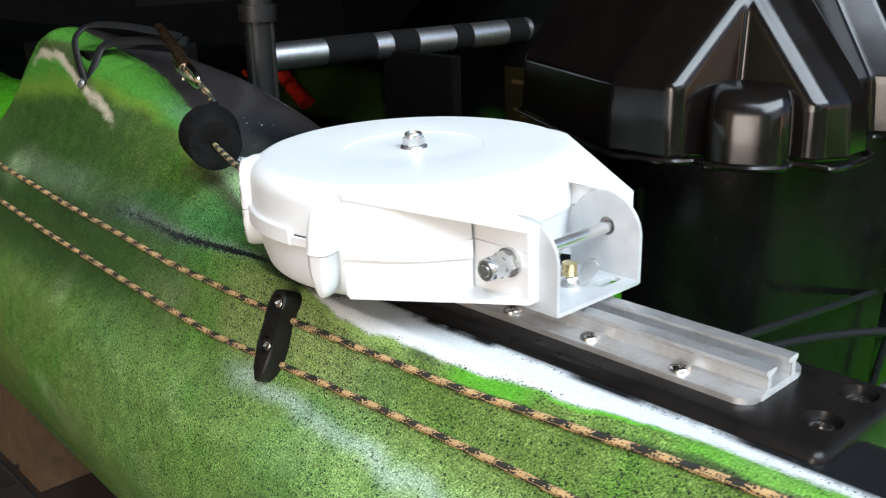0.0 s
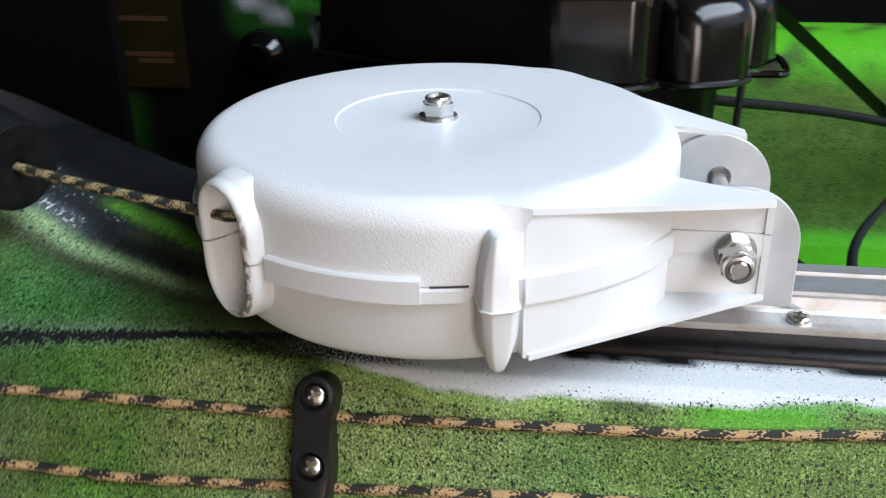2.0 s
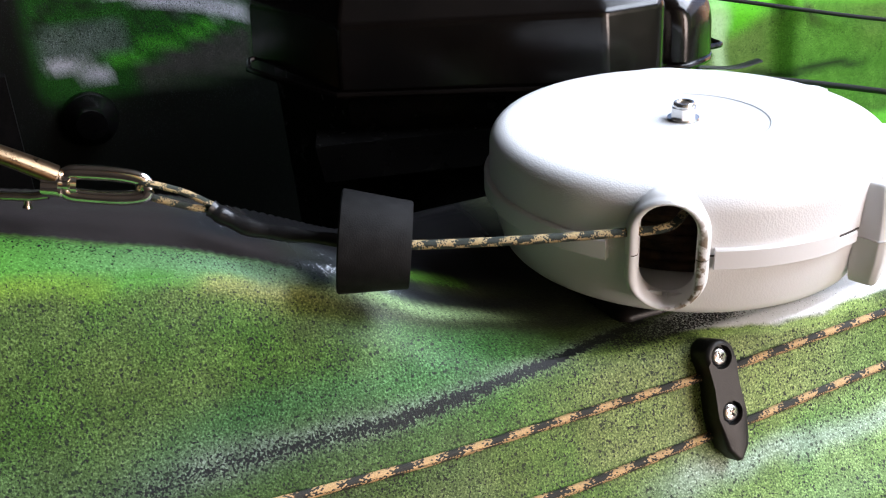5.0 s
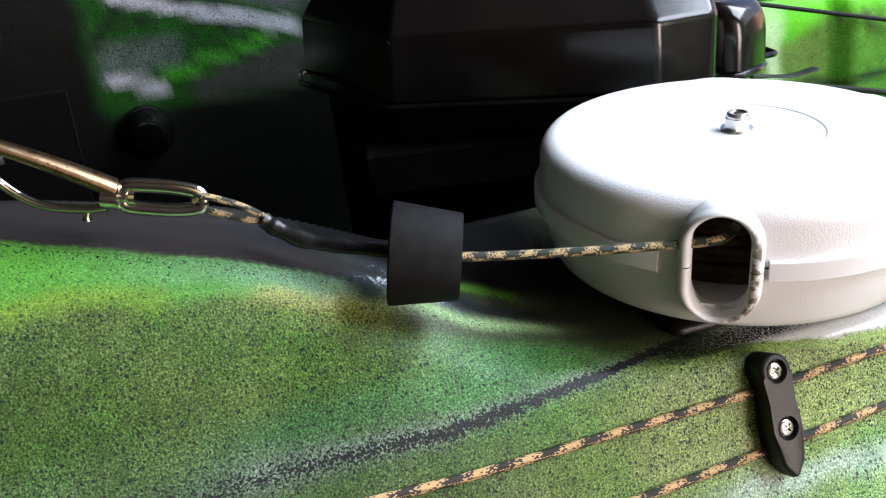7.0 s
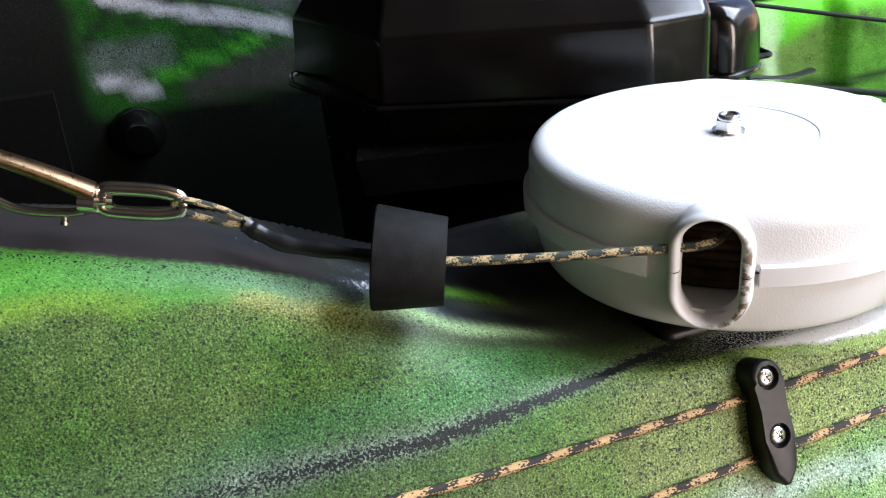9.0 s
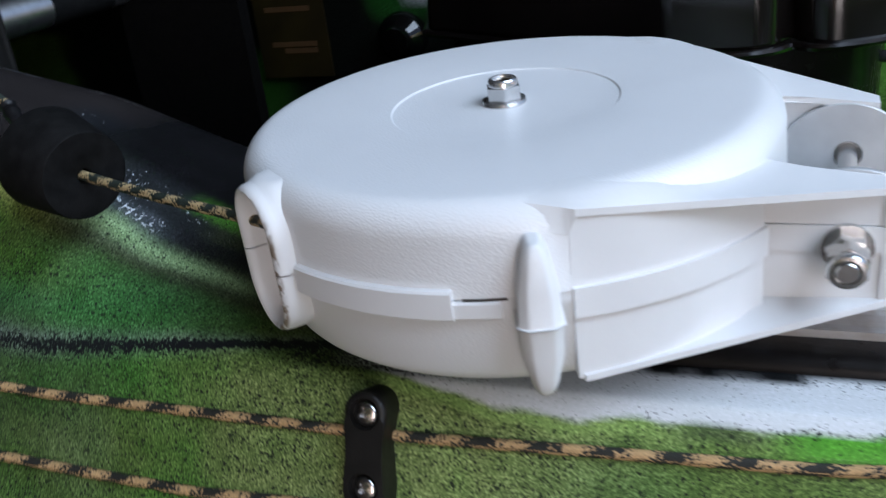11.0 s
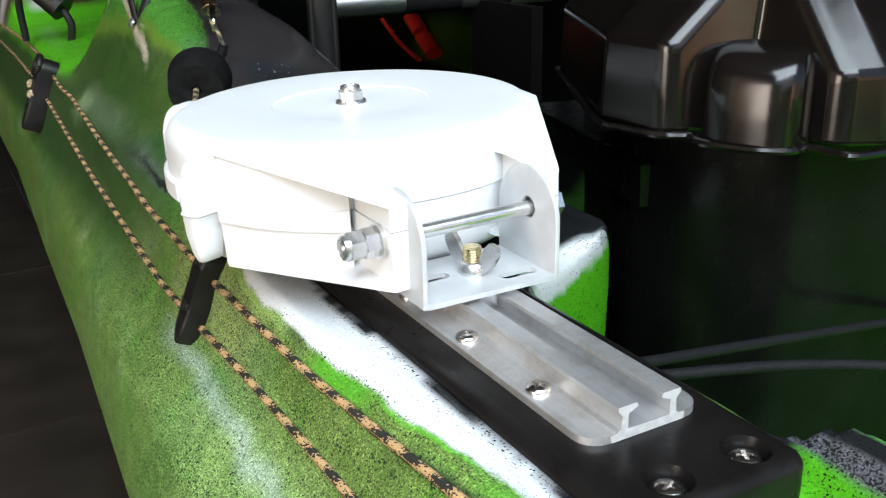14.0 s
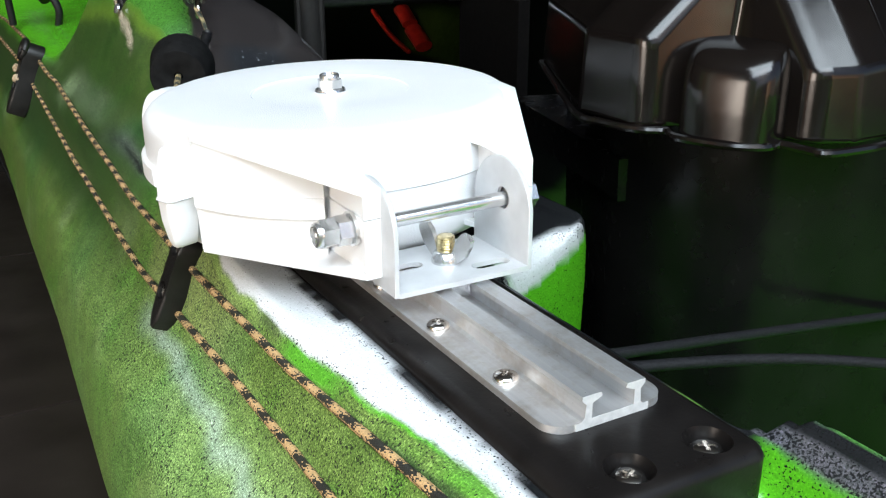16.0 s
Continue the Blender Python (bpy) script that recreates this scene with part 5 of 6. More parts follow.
def latch(z0, z1, flip):
    """A tapered half of the latch fin on the drum's side; built along +x."""
    bm = bmesh.new()
    levels = [(0.0, 0.0056, 0.0972), (0.42, 0.0052, 0.0968), (0.8, 0.0036, 0.0955), (0.95, 0.0025, 0.0945), (1.0, 0.0015, 0.0935)]
    rings = []
    for f, w, d in levels:
        z = z0 + (z1 - z0) * f
        rings.append([bm.verts.new(p) for p in ((0.084, -w, z), (d - 0.002, -w, z), (d, -w * 0.55, z), (d, w * 0.55, z), (d - 0.002, w, z), (0.084, w, z))])
    for p, q in zip(rings, rings[1:]):
        for k in range(6):
            j = (k + 1) % 6
            bm.faces.new((p[k], p[j], q[j], q[k]))
    bm.faces.new(rings[0])
    bm.faces.new(rings[-1])
    bmesh.ops.transform(bm, matrix=pose(0, 0, 0, 0, 0, 199.5), verts=bm.verts[:])
    return bm


reel = thing("anchor_reel", "round white plastic anchor rope reel on a gear track", "rope reel", (0, 0, 0))
reel.matrix_basis = pose(0, 0, -0.0012, 0, -1.65, 0)
upper = part("upper_shell", upper_shell(), WHITE, reel, "grained white upper half shell", angle=32)
lower = part("lower_shell", lower_shell(), WHITE, reel, "white lower half shell", angle=32)
for sx in (-1, 1):
    for shell, up in ((upper, True), (lower, False)):
        part("arm_flange", bevelled(arm_flange(sx, up), 0.0004, 1, 60), WHITE_SMOOTH, shell, "tapering arm flange", angle=32)
        part("arm_plate", arm_plate(sx, up), WHITE_SMOOTH, shell, angle=32)
        part("arm_panel", arm_wall(sx, *((0.0428, 0.0645) if up else (0.0155, 0.0424)), 0.0), WHITE_SMOOTH, shell, angle=32)
    part("seam_band", bevelled(arm_wall(sx, 0.0348, 0.0434, 0.0014), 0.0004, 1), WHITE_SMOOTH, lower, angle=32)
    b = bmesh.new()
    x0, x1 = sorted((sx * 0.0374, sx * 0.034))
    add_box(b, (x0, -0.1119, 0.0348), (x1, -0.0765, 0.0426))
    part("arm_ridge", bevelled(b, 0.0004, 1), WHITE_SMOOTH, lower)
for a0, a1, r, z0, z1 in ((152, 185.3, 0.0893, 0.0368, 0.0455), (185.3, 193.5, 0.0885, 0.0368, 0.0420), (-20, 125.6, 0.0897, 0.0368, 0.0455)):
    part("seam_band", seam_band(a0, a1, r, z0, z1), WHITE_SMOOTH, lower)
# strips slightly proud of the drum, coloured for the shade in the open seam
for a0, a1 in ((150.8, 153.6), (187.0, 194.6)):
    part("seam_gap", lathe([(0.086, 0.0420), (0.0877, 0.0420), (0.0877, 0.0426), (0.086, 0.0426), (0.086, 0.0420)], segs=8, a0=a0, a1=a1), SEAM_DARK, lower, "dark strip for the shaded open seam between the shells")
part("port_collar", port_rim(0.0424, 0.09), WHITE_SCUFFED, upper, "raised rounded collar round the rope port", angle=60)
part("port_collar", port_rim(0.0, 0.0420), WHITE_SCUFFED, lower, "raised rounded collar with scuffed edge", angle=60)


part("latch", bevelled(latch(0.0382, 0.0599, False), 0.0006, 2), WHITE_SMOOTH, upper)
part("latch", bevelled(latch(0.0379, 0.0159, True), 0.0006, 2), WHITE_SMOOTH, lower)


def hub_nut():
    bm = bmesh.new()
    add_prism(bm, hexagon(0.0102, 0.35), 0.0680, 0.0724)
    bevelled(bm, 0.0005, 2)
    add_lathe(bm, [(0, 0.0724), (0.0048, 0.0724), (0.0048, 0.0742), (0.0043, 0.0748), (0.0036, 0.0748), (0.0031, 0.0734), (0, 0.0734)], segs=24)
    return bm


nut = part("hub_nut", hub_nut(), STEEL, reel, "bright steel lock nut")
part("washer", lathe([(0, 0.0664), (0.0072, 0.0664), (0.0074, 0.0670), (0.0070, 0.0679), (0, 0.0680)], segs=40), STEEL, nut)
part("bolt_end", lathe([(0, 0.0730), (0.0028, 0.0730), (0.0028, 0.0738), (0.0023, 0.0742), (0, 0.0742)], segs=20), BRASS_DULL, nut)

X_AXIS = Matrix(((0, 0, 1, 0), (1, 0, -0.033, -0.1045), (0, 1, 0, 0.0367), (0, 0, 0, 1)))


def thread(r, z0, z1, pitch, m):
    """A bolt end with thread ridges."""
    n = int((z1 - z0) / pitch)
    prof = [(0, z0)]
    for k in range(n):
        z = z0 + k * pitch
        prof += [(r * 0.86, z), (r, z + pitch / 2)]
    prof += [(r * 0.86, z0 + n * pitch), (r * 0.7, z1), (0, z1)]
    return lathe(prof, segs=20, m=m)


axle = part("axle_rod", lathe([(0, -0.041), (0.0030, -0.041), (0.0030, 0.042), (0, 0.042)], segs=24, m=X_AXIS), STEEL, reel, "galvanised axle rod across the arms")
part("bolt_end", thread(0.003, -0.0534, -0.041, 0.001, X_AXIS), STEEL, axle)
for x0, x1, turn in ((-0.0445, -0.0390, 0.2), (-0.0506, -0.0447, 0.55)):
    bm = bmesh.new()
    add_prism(bm, hexagon(0.0102, turn), x0, x1, X_AXIS)
    part("hex_nut", bevelled(bm, 0.0007, 2), STEEL, axle)
part("nut_collar", lathe([(0.0030, -0.0505), (0.0051, -0.0505), (0.0051, -0.0522), (0.0046, -0.0529), (0.0036, -0.0531), (0.0033, -0.0524), (0.0030, -0.0505)], segs=28, m=X_AXIS), STEEL, axle)
part("washer", lathe([(0, -0.0389), (0.0068, -0.0389), (0.0068, -0.0373), (0, -0.0373)], segs=32, m=X_AXIS), STEEL, axle)
bm = bmesh.new()
add_prism(bm, hexagon(0.0102, 0.1), 0.0382, 0.0425, X_AXIS)
part("bolt_head", bevelled(bm, 0.0007, 2), STEEL, axle)
spool = part("rope_spool", lathe([(0, 0.0150), (0.0725, 0.0150), (0.0735, 0.0160), (0.0735, 0.0195), (0.0725, 0.0205), (0.030, 0.0205), (0.030, 0.0590), (0, 0.0590)], segs=64), WHITE_SMOOTH, reel, "white flanged spool inside the shells", angle=50)
wound = [(0.029, 0.0212)]
for k in range(9):
    wound += [(0.0600 + 0.0010 * math.sin(2.3 * k) + 0.0021 * math.sin(radians(a)), 0.0212 + 0.0042 * k + 0.0021 * (1 - math.cos(radians(a)))) for a in range(0, 181, 36)]
wound += [(0.029, 0.0212 + 0.0042 * 9)]
part("wound_rope", lathe(wound, segs=64), ROPE_COIL, spool, "brown turns of rope wound on the spool", angle=80)
part("axle_tube", lathe([(0.004, 0.0625), (0.012, 0.0625), (0.012, 0.0635), (0.004, 0.0635), (0.004, 0.0625)], segs=32), WHITE_SMOOTH, reel)


# ---- U bracket ----
def side_plate(x0, x1):
    """Upright bracket plate with a round top and the axle's hole."""
    out = [(-0.0835, 0.0116)] + [(-0.1042 + 0.0207 * math.cos(a), 0.0345 + 0.0195 * math.sin(a)) for a in np.linspace(0, math.pi, 28)] + [(-0.1249, 0.0116)]
    b = bmesh.new()
    add_prism(b, out, x0, x1, Matrix(((0, 0, 1, 0), (1, 0, 0, 0), (0, 1, 0, 0), (0, 0, 0, 1))))
    c = lathe([(0, x0 - 0.01), (0.0044, x0 - 0.01), (0.0044, x1 + 0.01), (0, x1 + 0.01)], segs=24, m=X_AXIS)
    return bevelled(cut(b, c), 0.0003, 1, 60)


def base_plate():
    plate = bmesh.new()
    add_box(plate, (-0.0300, -0.1249, 0.0114), (0.0278, -0.0835, 0.0134))
    for x, y in ((-0.0165, -0.1015), (0.0165, -0.1150)):
        c = bmesh.new()
        add_prism(c, [(x + yy, y + xx) for xx, yy in stadium(0.0030, 0.0086, 8)], 0.0, 0.02)
        plate = cut(plate, c)
    return plate


holder = thing("u_bracket", "white painted U bracket clamped on the track by a wing nut", "bracket", (0, 0, 0))
part("side_plate", side_plate(-0.0318, -0.0298), POWDER, holder, "round-topped side plate with scuffed paint", angle=30)
part("side_plate", side_plate(0.0276, 0.0296), POWDER, holder, "round-topped side plate with scuffed paint", angle=30)
part("base_plate", base_plate(), POWDER, holder, "slotted base plate", angle=30)
wing = thing("wing_nut", "zinc wing nut on a brass bolt end in the bracket", "wing nut", (0.0018, -0.1040, 0.0134))
part("hub", lathe([(0, 0), (0.0060, 0), (0.0060, 0.0008), (0.0050, 0.0042), (0.0042, 0.0048), (0, 0.0048)], segs=28), STEEL, wing)
part("bolt_end", thread(0.0038, 0.0045, 0.0112, 0.0011, Matrix()), BRASS, wing, "brass threaded bolt end")
for sgn in (-1, 1):
    bm = bmesh.new()
    pts = [(sgn * x, z) for x, z in ((0.003, 0.0010), (0.0072, 0.0012), (0.0115, 0.0050), (0.0142, 0.0098), (0.0146, 0.0122), (0.0128, 0.0142), (0.0098, 0.0145), (0.0074, 0.0120), (0.0054, 0.0080), (0.0042, 0.0046))]
    add_prism(bm, pts, -0.0011, 0.0011, Matrix(((0.26, 0, 0.97, 0), (-0.97, 0, 0.26, 0), (0, 1, 0, 0), (0, 0, 0, 1))))
    part("wing", bevelled(bm, 0.0006, 2), STEEL, wing)
bm = bmesh.new()
add_box(bm, (-0.0060, -0.1130, 0.0005), (0.0080, -0.1015, 0.0114))
tagged(link_mesh("track_nut", bm, STEEL, smooth=False), "steel sliding nut block in the track under the bracket", "track nut")


# ---- rope cleats and cords on the hull ----
def cord_material(name, bright, dark, accent, pitch, strands, share, ragged):
    """Braided cord: light and dark strands wound both ways, over and under one another."""
    m, nodes, links, bsdf = material(name)
    uv = nodes.new("ShaderNodeUVMap")
    sep = nodes.new("ShaderNodeSeparateXYZ")
    links.new(uv.outputs["UV"], sep.inputs["Vector"])

    def math_node(op, a, b=None):
        n = nodes.new("ShaderNodeMath")
        n.operation = op
        for k, v in enumerate((a, b)):
            if v is None:
                continue
            if isinstance(v, (int, float)):
                n.inputs[k].default_value = v
            else:
                links.new(v, n.inputs[k])
        return n.outputs[0]

    u, v = sep.outputs["X"], sep.outputs["Y"]
    along = math_node("MULTIPLY", u, strands / pitch)
    turn = math_node("MULTIPLY", v, float(strands))
    p = math_node("ADD", along, turn)
    q = math_node("SUBTRACT", along, turn)
    i, j = math_node("FLOOR", p), math_node("FLOOR", q)
    # blocks of dark stitches with ragged ends, staggered on the two halves of the cord
    total, spin = math_node("ADD", i, j), math_node("SUBTRACT", i, j)
    chance = math_node("FRACT", math_node("MULTIPLY", math_node("SINE", math_node("ADD", math_node("MULTIPLY", i, 12.9898), math_node("MULTIPLY", j, 78.233))), 4375.85))
    half = math_node("GREATER_THAN", math_node("FLOORED_MODULO", spin, 2.0 * strands), float(strands))
    phase = math_node("ADD", math_node("MULTIPLY", total, 0.5 / strands), math_node("MULTIPLY", half, 0.5))
    phase = math_node("ADD", phase, math_node("MULTIPLY", spin, 0.2 / strands))
    phase = math_node("ADD", phase, math_node("MULTIPLY", chance, ragged))
    mask = math_node("GREATER_THAN", math_node("FLOORED_MODULO", phase, 1.0), share)
    weave = math_node("ABSOLUTE", math_node("MULTIPLY", math_node("SINE", math_node("MULTIPLY", p, math.pi)), math_node("SINE", math_node("MULTIPLY", q, math.pi))))
    n = noise_node(nodes, links, 1500.0, 2.0)
    r1 = ramp_node(nodes, links, n.outputs["Fac"], [(0.35, dark), (0.7, accent)])
    r2 = ramp_node(nodes, links, n.outputs["Fac"], [(0.3, tuple(c * 0.6 for c in bright)), (0.7, bright)])
    mix = nodes.new("ShaderNodeMix")
    mix.data_type = "RGBA"
    links.new(mask, mix.inputs["Factor"])
    links.new(r1.outputs["Color"], mix.inputs["A"])
    links.new(r2.outputs["Color"], mix.inputs["B"])
    links.new(mix.outputs["Result"], bsdf.inputs["Base Color"])
    bsdf.inputs["Roughness"].default_value = 0.65
    bump_node(nodes, links, weave, bsdf, 0.45, 0.0005)
    return m


ORANGE_CORD = cord_material("orange_black_cord", (0.66, 0.42, 0.19), (0.010, 0.010, 0.008), (0.024, 0.023, 0.016), 0.0190, 16, 0.54, 0.42)
GOLD_ROPE = cord_material("gold_black_rope", (0.52, 0.39, 0.19), (0.008, 0.013, 0.010), (0.018, 0.030, 0.019), 0.0118, 18, 0.64, 0.40)


CORD_END = plain("frayed_cord_end", (0.22, 0.14, 0.07), (0.58, 0.45, 0.30), 0.7, scale=420, bump=0.5, bump_scale=1400)


def cleat_body():
    """A two-hole rope guide with a round upper end and a pointed lower end; local x across, y along, z out of the hull."""
    out = [(0.0072 * math.cos(a), 0.012 + 0.0072 * math.sin(a)) for a in np.linspace(-0.35, math.pi + 0.35, 18)]
    out += [(-0.0060, 0.0), (-0.0068, -0.012), (-0.0066, -0.020), (-0.0052, -0.026), (-0.0012, -0.0315), (0.0012, -0.0315), (0.0052, -0.026), (0.0066, -0.020), (0.0068, -0.012), (0.0060, 0.0)]
    bm = bmesh.new()
    add_prism(bm, out, -0.004, 0.0082)
    top = [e for e in bm.edges if all(v.co.z > 0.008 for v in e.verts)]
    bmesh.ops.bevel(bm, geom=top, offset=0.0018, segments=4, affect="EDGES", profile=0.5)
    for y in (0.012, -0.0113):
        c = lathe([(0, 0.0052), (0.0049, 0.0052), (0.0052, 0.02), (0, 0.02)], segs=28, m=Matrix.Translation((0, y, 0)))
        bm = cut(bm, c)
    return bm


# the hull's slope at the cleats
OUT = Vector((-0.918, 0.0, 0.395))
CLEAT_TURN = Matrix(((0, 0.395, -0.918, 0), (-1, 0, 0, 0), (0, 0.918, 0.395, 0), (0, 0, 0, 1)))
cleat = tagged(link_mesh("rope_cleat", cleat_body(), BLACK_CLEAT, angle=35), "black nylon two-screw rope guide on the hull side", "rope cleat", "hull rope guides")
cleat.matrix_basis = Matrix.Translation((-0.0722, 0.031, -0.0245)) @ CLEAT_TURN
cleat_screw = pan_screw("cleat_screw", "stainless cross-head screw in the black rope guide", 0.0040, "guide screws")
cleat_screw.matrix_basis = cleat.matrix_basis @ pose(0, 0.012, 0.0052, 0, 0, 25)
copy_thing(cleat_screw, cleat.matrix_basis @ pose(0, -0.0113, 0.0052, 0, 0, 40))
second = Matrix.Translation((-0.0700, 0.600, -0.0120)) @ CLEAT_TURN @ Matrix.Scale(1.45, 4)
copy_thing(cleat, second)
copy_thing(cleat_screw, second @ pose(0, 0.012, 0.0052, 0, 0, 10))
copy_thing(cleat_screw, second @ pose(0, -0.0113, 0.0052, 0, 0, 70))

eyelet = [second @ Vector((0.0058 * math.cos(t), 0.0135 + 0.0058 * math.sin(t), 0.0085)) for t in np.linspace(0, 2 * math.pi, 25)]
tagged(link_mesh("strap_eye", tube(eyelet, 0.0034, sides=12, cap=False), BLACK_CLEAT), "black plastic strap eye above the far rope guide", "strap eye")

for x, y in ((-0.0085, -0.001), (0.0035, -0.0065)):
    m = second @ pose(x, y, 0.0075) @ Matrix.Scale(0.69, 4)
    tagged(link_mesh("rope_end", lathe([(0, -0.004), (0.0032, -0.003), (0.0046, 0.0), (0.0040, 0.0032), (0.0018, 0.0045), (0, 0.0047)], segs=16, m=m), CORD_END), "frayed tan cord end knotted at the far rope guide", "rope end", "cord ends")

HULL_YS, HULL_G, _ = hull_grid()


def on_hull(y, z, lift):
    """A place on the outer side of the hull at height z, moved out by lift."""
    j = int(np.abs(HULL_YS - y).argmin())
    zs, xs = HULL_G[j, 18:97, 1], HULL_G[j, 18:97, 0]
    order = np.argsort(zs)
    x = float(np.interp(z, zs[order], xs[order]))
    return Vector((x, y, z)) + OUT * lift


def hull_cord(heights, label):
    yk, zk = zip(*heights)
    pts = [on_hull(y, float(np.interp(y, yk, zk)), 0.0009) for y in np.arange(-0.42, 1.5, 0.02)]
    path = smooth_path(pts[::-1], 26)
    return tagged(link_mesh("deck_cord", tube(path, 0.00185, sides=10, uv=True), ORANGE_CORD), label, "cord", "hull cords")


hull_cord([(-0.42, -0.003), (-0.2, -0.0128), (-0.1, -0.0185), (0.031, -0.0217), (0.16, -0.0200), (0.35, -0.0130), (0.62, 0.0), (0.7, 0.005), (1.5, 0.008)], "upper orange and black braided cord through the hull guides")
hull_cord([(-0.42, -0.033), (-0.12, -0.0388), (-0.04, -0.0412), (0.031, -0.0442), (0.1, -0.0465), (0.15, -0.0455), (0.35, -0.0385), (0.62, -0.0215), (0.7, -0.017), (1.5, -0.012)], "lower orange and black braided cord through the hull guides")

# ---- rope, stopper and snap hook ----
D0, D1 = Vector((-0.0370, 0.1462, 0.0518)), Vector((-0.0274, 0.1702, 0.0552))
rope = tagged(link_mesh("anchor_rope", tube(smooth_path([(-0.048, 0.028, 0.0500), (-0.0640, 0.0470, 0.0496), (-0.0664, 0.0560, 0.0490), (-0.0612, 0.0655, 0.0478), (-0.0492, 0.106, 0.0492), D0, D0.lerp(D1, 0.6)], 60), 0.0018, sides=14, uv=True), GOLD_ROPE),
              "gold and black braided anchor rope running into the reel", "rope")
turn = (D1 - D0).to_track_quat("Z", "Y").to_matrix().to_4x4()
L = (D1 - D0).length
stop = thing("rope_stopper", "tapered black rubber stopper threaded on the anchor rope", "rope stopper", tuple(D0))
part("body", lathe([(0.0026, 0.004), (0.0026, 0.0006), (0.0034, 0), (0.0158, 0), (0.0163, 0.0005), (0.0195, L - 0.0006), (0.0190, L), (0, L)], segs=64, m=turn), BLACK_RUBBER, stop)
part("bore", lathe([(0, 0.0035), (0.0027, 0.0035), (0.0027, 0.006), (0, 0.006)], segs=20, m=turn), BLACK_BODY, stop)
JOINT = Vector((0.0006, 0.2105, 0.0673))
tagged(link_mesh("shrink_sleeve", tube(smooth_path([D0.lerp(D1, 0.9), (-0.0165, 0.1825, 0.0563), (-0.0075, 0.1975, 0.0592), (-0.0018, 0.2065, 0.0640), JOINT], 12), lambda f: 0.0022 + 0.0011 * min(2.2 * f, 1.0) + 0.00025 * math.sin(f * 26), sides=16), BLACK_SLEEVE),
       "black shrink sleeve over the rope splice", "sleeve")
EYE_END = Vector((0.0016, 0.2300, 0.0785))
tagged(link_mesh("rope_loop", tube(smooth_path([JOINT + Vector((-0.0002, -0.001, 0.0010)), (0.0004, 0.2190, 0.0755), EYE_END + Vector((-0.0016, 0.0005, 0.0028)), EYE_END + Vector((0.0010, 0.0040, 0.0012)), EYE_END + Vector((0.0016, 0.0010, -0.0030)), (0.0022, 0.2190, 0.0694), JOINT + Vector((0.0004, -0.001, -0.0012))], 14), 0.0013, sides=12, uv=True), GOLD_ROPE),
       "small gold and black rope loop spliced at its end", "rope loop")

hook = thing("snap_hook", "polished swivel snap hook with a dull brass body", "snap hook", (0.0090, 0.2595, 0.0847))
ax = Vector((0.0074, 0.0295, 0.0062)).normalized()
side = ax.cross(Vector((0, 0, 1))).normalized()
upv = side.cross(ax)


def on_hook(a, b, c=0.0):
    return ax * a + upv * b + side * c


shank = Vector((0.0035, 0.0335, 0.0200)).normalized()
rise = side.cross(shank)
eye = [on_hook(-0.0300, 0.0), on_hook(-0.0280, 0.0034), on_hook(-0.020, 0.0047), on_hook(-0.008, 0.0046), on_hook(-0.0025, 0.0038), on_hook(-0.001, 0.0),
       on_hook(-0.0025, -0.0036), on_hook(-0.008, -0.0044), on_hook(-0.020, -0.0043), on_hook(-0.0280, -0.0028), on_hook(-0.0300, 0.0)]
part("swivel_eye", tube(smooth_path(eye, 6), 0.0021, sides=14, cap=False, flat=1.3), NICKEL, hook, "polished swivel eye")
part("swivel_post", lathe([(0, -0.006), (0.0034, -0.006), (0.0036, -0.004), (0.0026, -0.003), (0.0026, 0.004), (0, 0.004)], segs=20, m=ax.to_track_quat("Z", "Y").to_matrix().to_4x4()), NICKEL, hook)
collar = [(-0.0005, 0.0), (0.0052, 0.0)]
part("collar", tube([on_hook(a, b) for a, b in collar], 0.0068, sides=20, flat=0.75), NICKEL, hook)
part("body", tube([shank * (0.002 + 0.052 * f) + rise * (0.0022 + 0.004 * f - 0.004 * f * f) for f in np.linspace(0, 1, 14)], lambda f: 0.0056 - 0.0020 * f, sides=18, flat=0.62), BRASS_DULL, hook, "dull brass hook shank")
part("gate", tube(smooth_path([on_hook(0.004, -0.0048), on_hook(0.012, -0.0062), on_hook(0.028, -0.0055), on_hook(0.042, 0.003), shank * 0.052], 8), 0.0017, sides=10), NICKEL, hook)
part("gate_knob", lathe([(0, 0), (0.0014, 0), (0.0014, 0.003), (0.0018, 0.0042), (0, 0.0046)], segs=12, m=Matrix.Translation(on_hook(0.011, -0.006)) @ (-upv).to_track_quat("Z", "Y").to_matrix().to_4x4()), NICKEL, hook)

pin = Vector((-0.0195, 0.3745, 0.0675))
handle = thing("carry_strap", "black webbing carry loop screwed to the gunwale ridge", "strap", tuple(pin))
loop = [(0, 0, 0), (-0.001, 0.006, 0.02), (0.002, 0.012, 0.036), (0.014, 0.006, 0.045), (0.03, -0.03, 0.044), (0.046, -0.075, 0.038)]
part("strap_loop", tube(smooth_path(loop, 10), 0.0042, sides=12, flat=0.4, up=(1, 0.2, 0)), BLACK_STRAP, handle)
loop = [(0.001, -0.003, 0.0), (0.006, -0.006, 0.014), (0.018, -0.006, 0.03), (0.034, -0.04, 0.034), (0.05, -0.078, 0.034)]
part("strap_loop", tube(smooth_path(loop, 10), 0.0042, sides=12, flat=0.4, up=(1, 0.2, 0)), BLACK_STRAP, handle)
head = lathe([(0, 0), (0.0042, 0), (0.0040, 0.0014), (0.0025, 0.0022), (0, 0.0024)], segs=20, m=Matrix.Translation((-0.0035, -0.001, 0.001)) @ CLEAT_TURN)
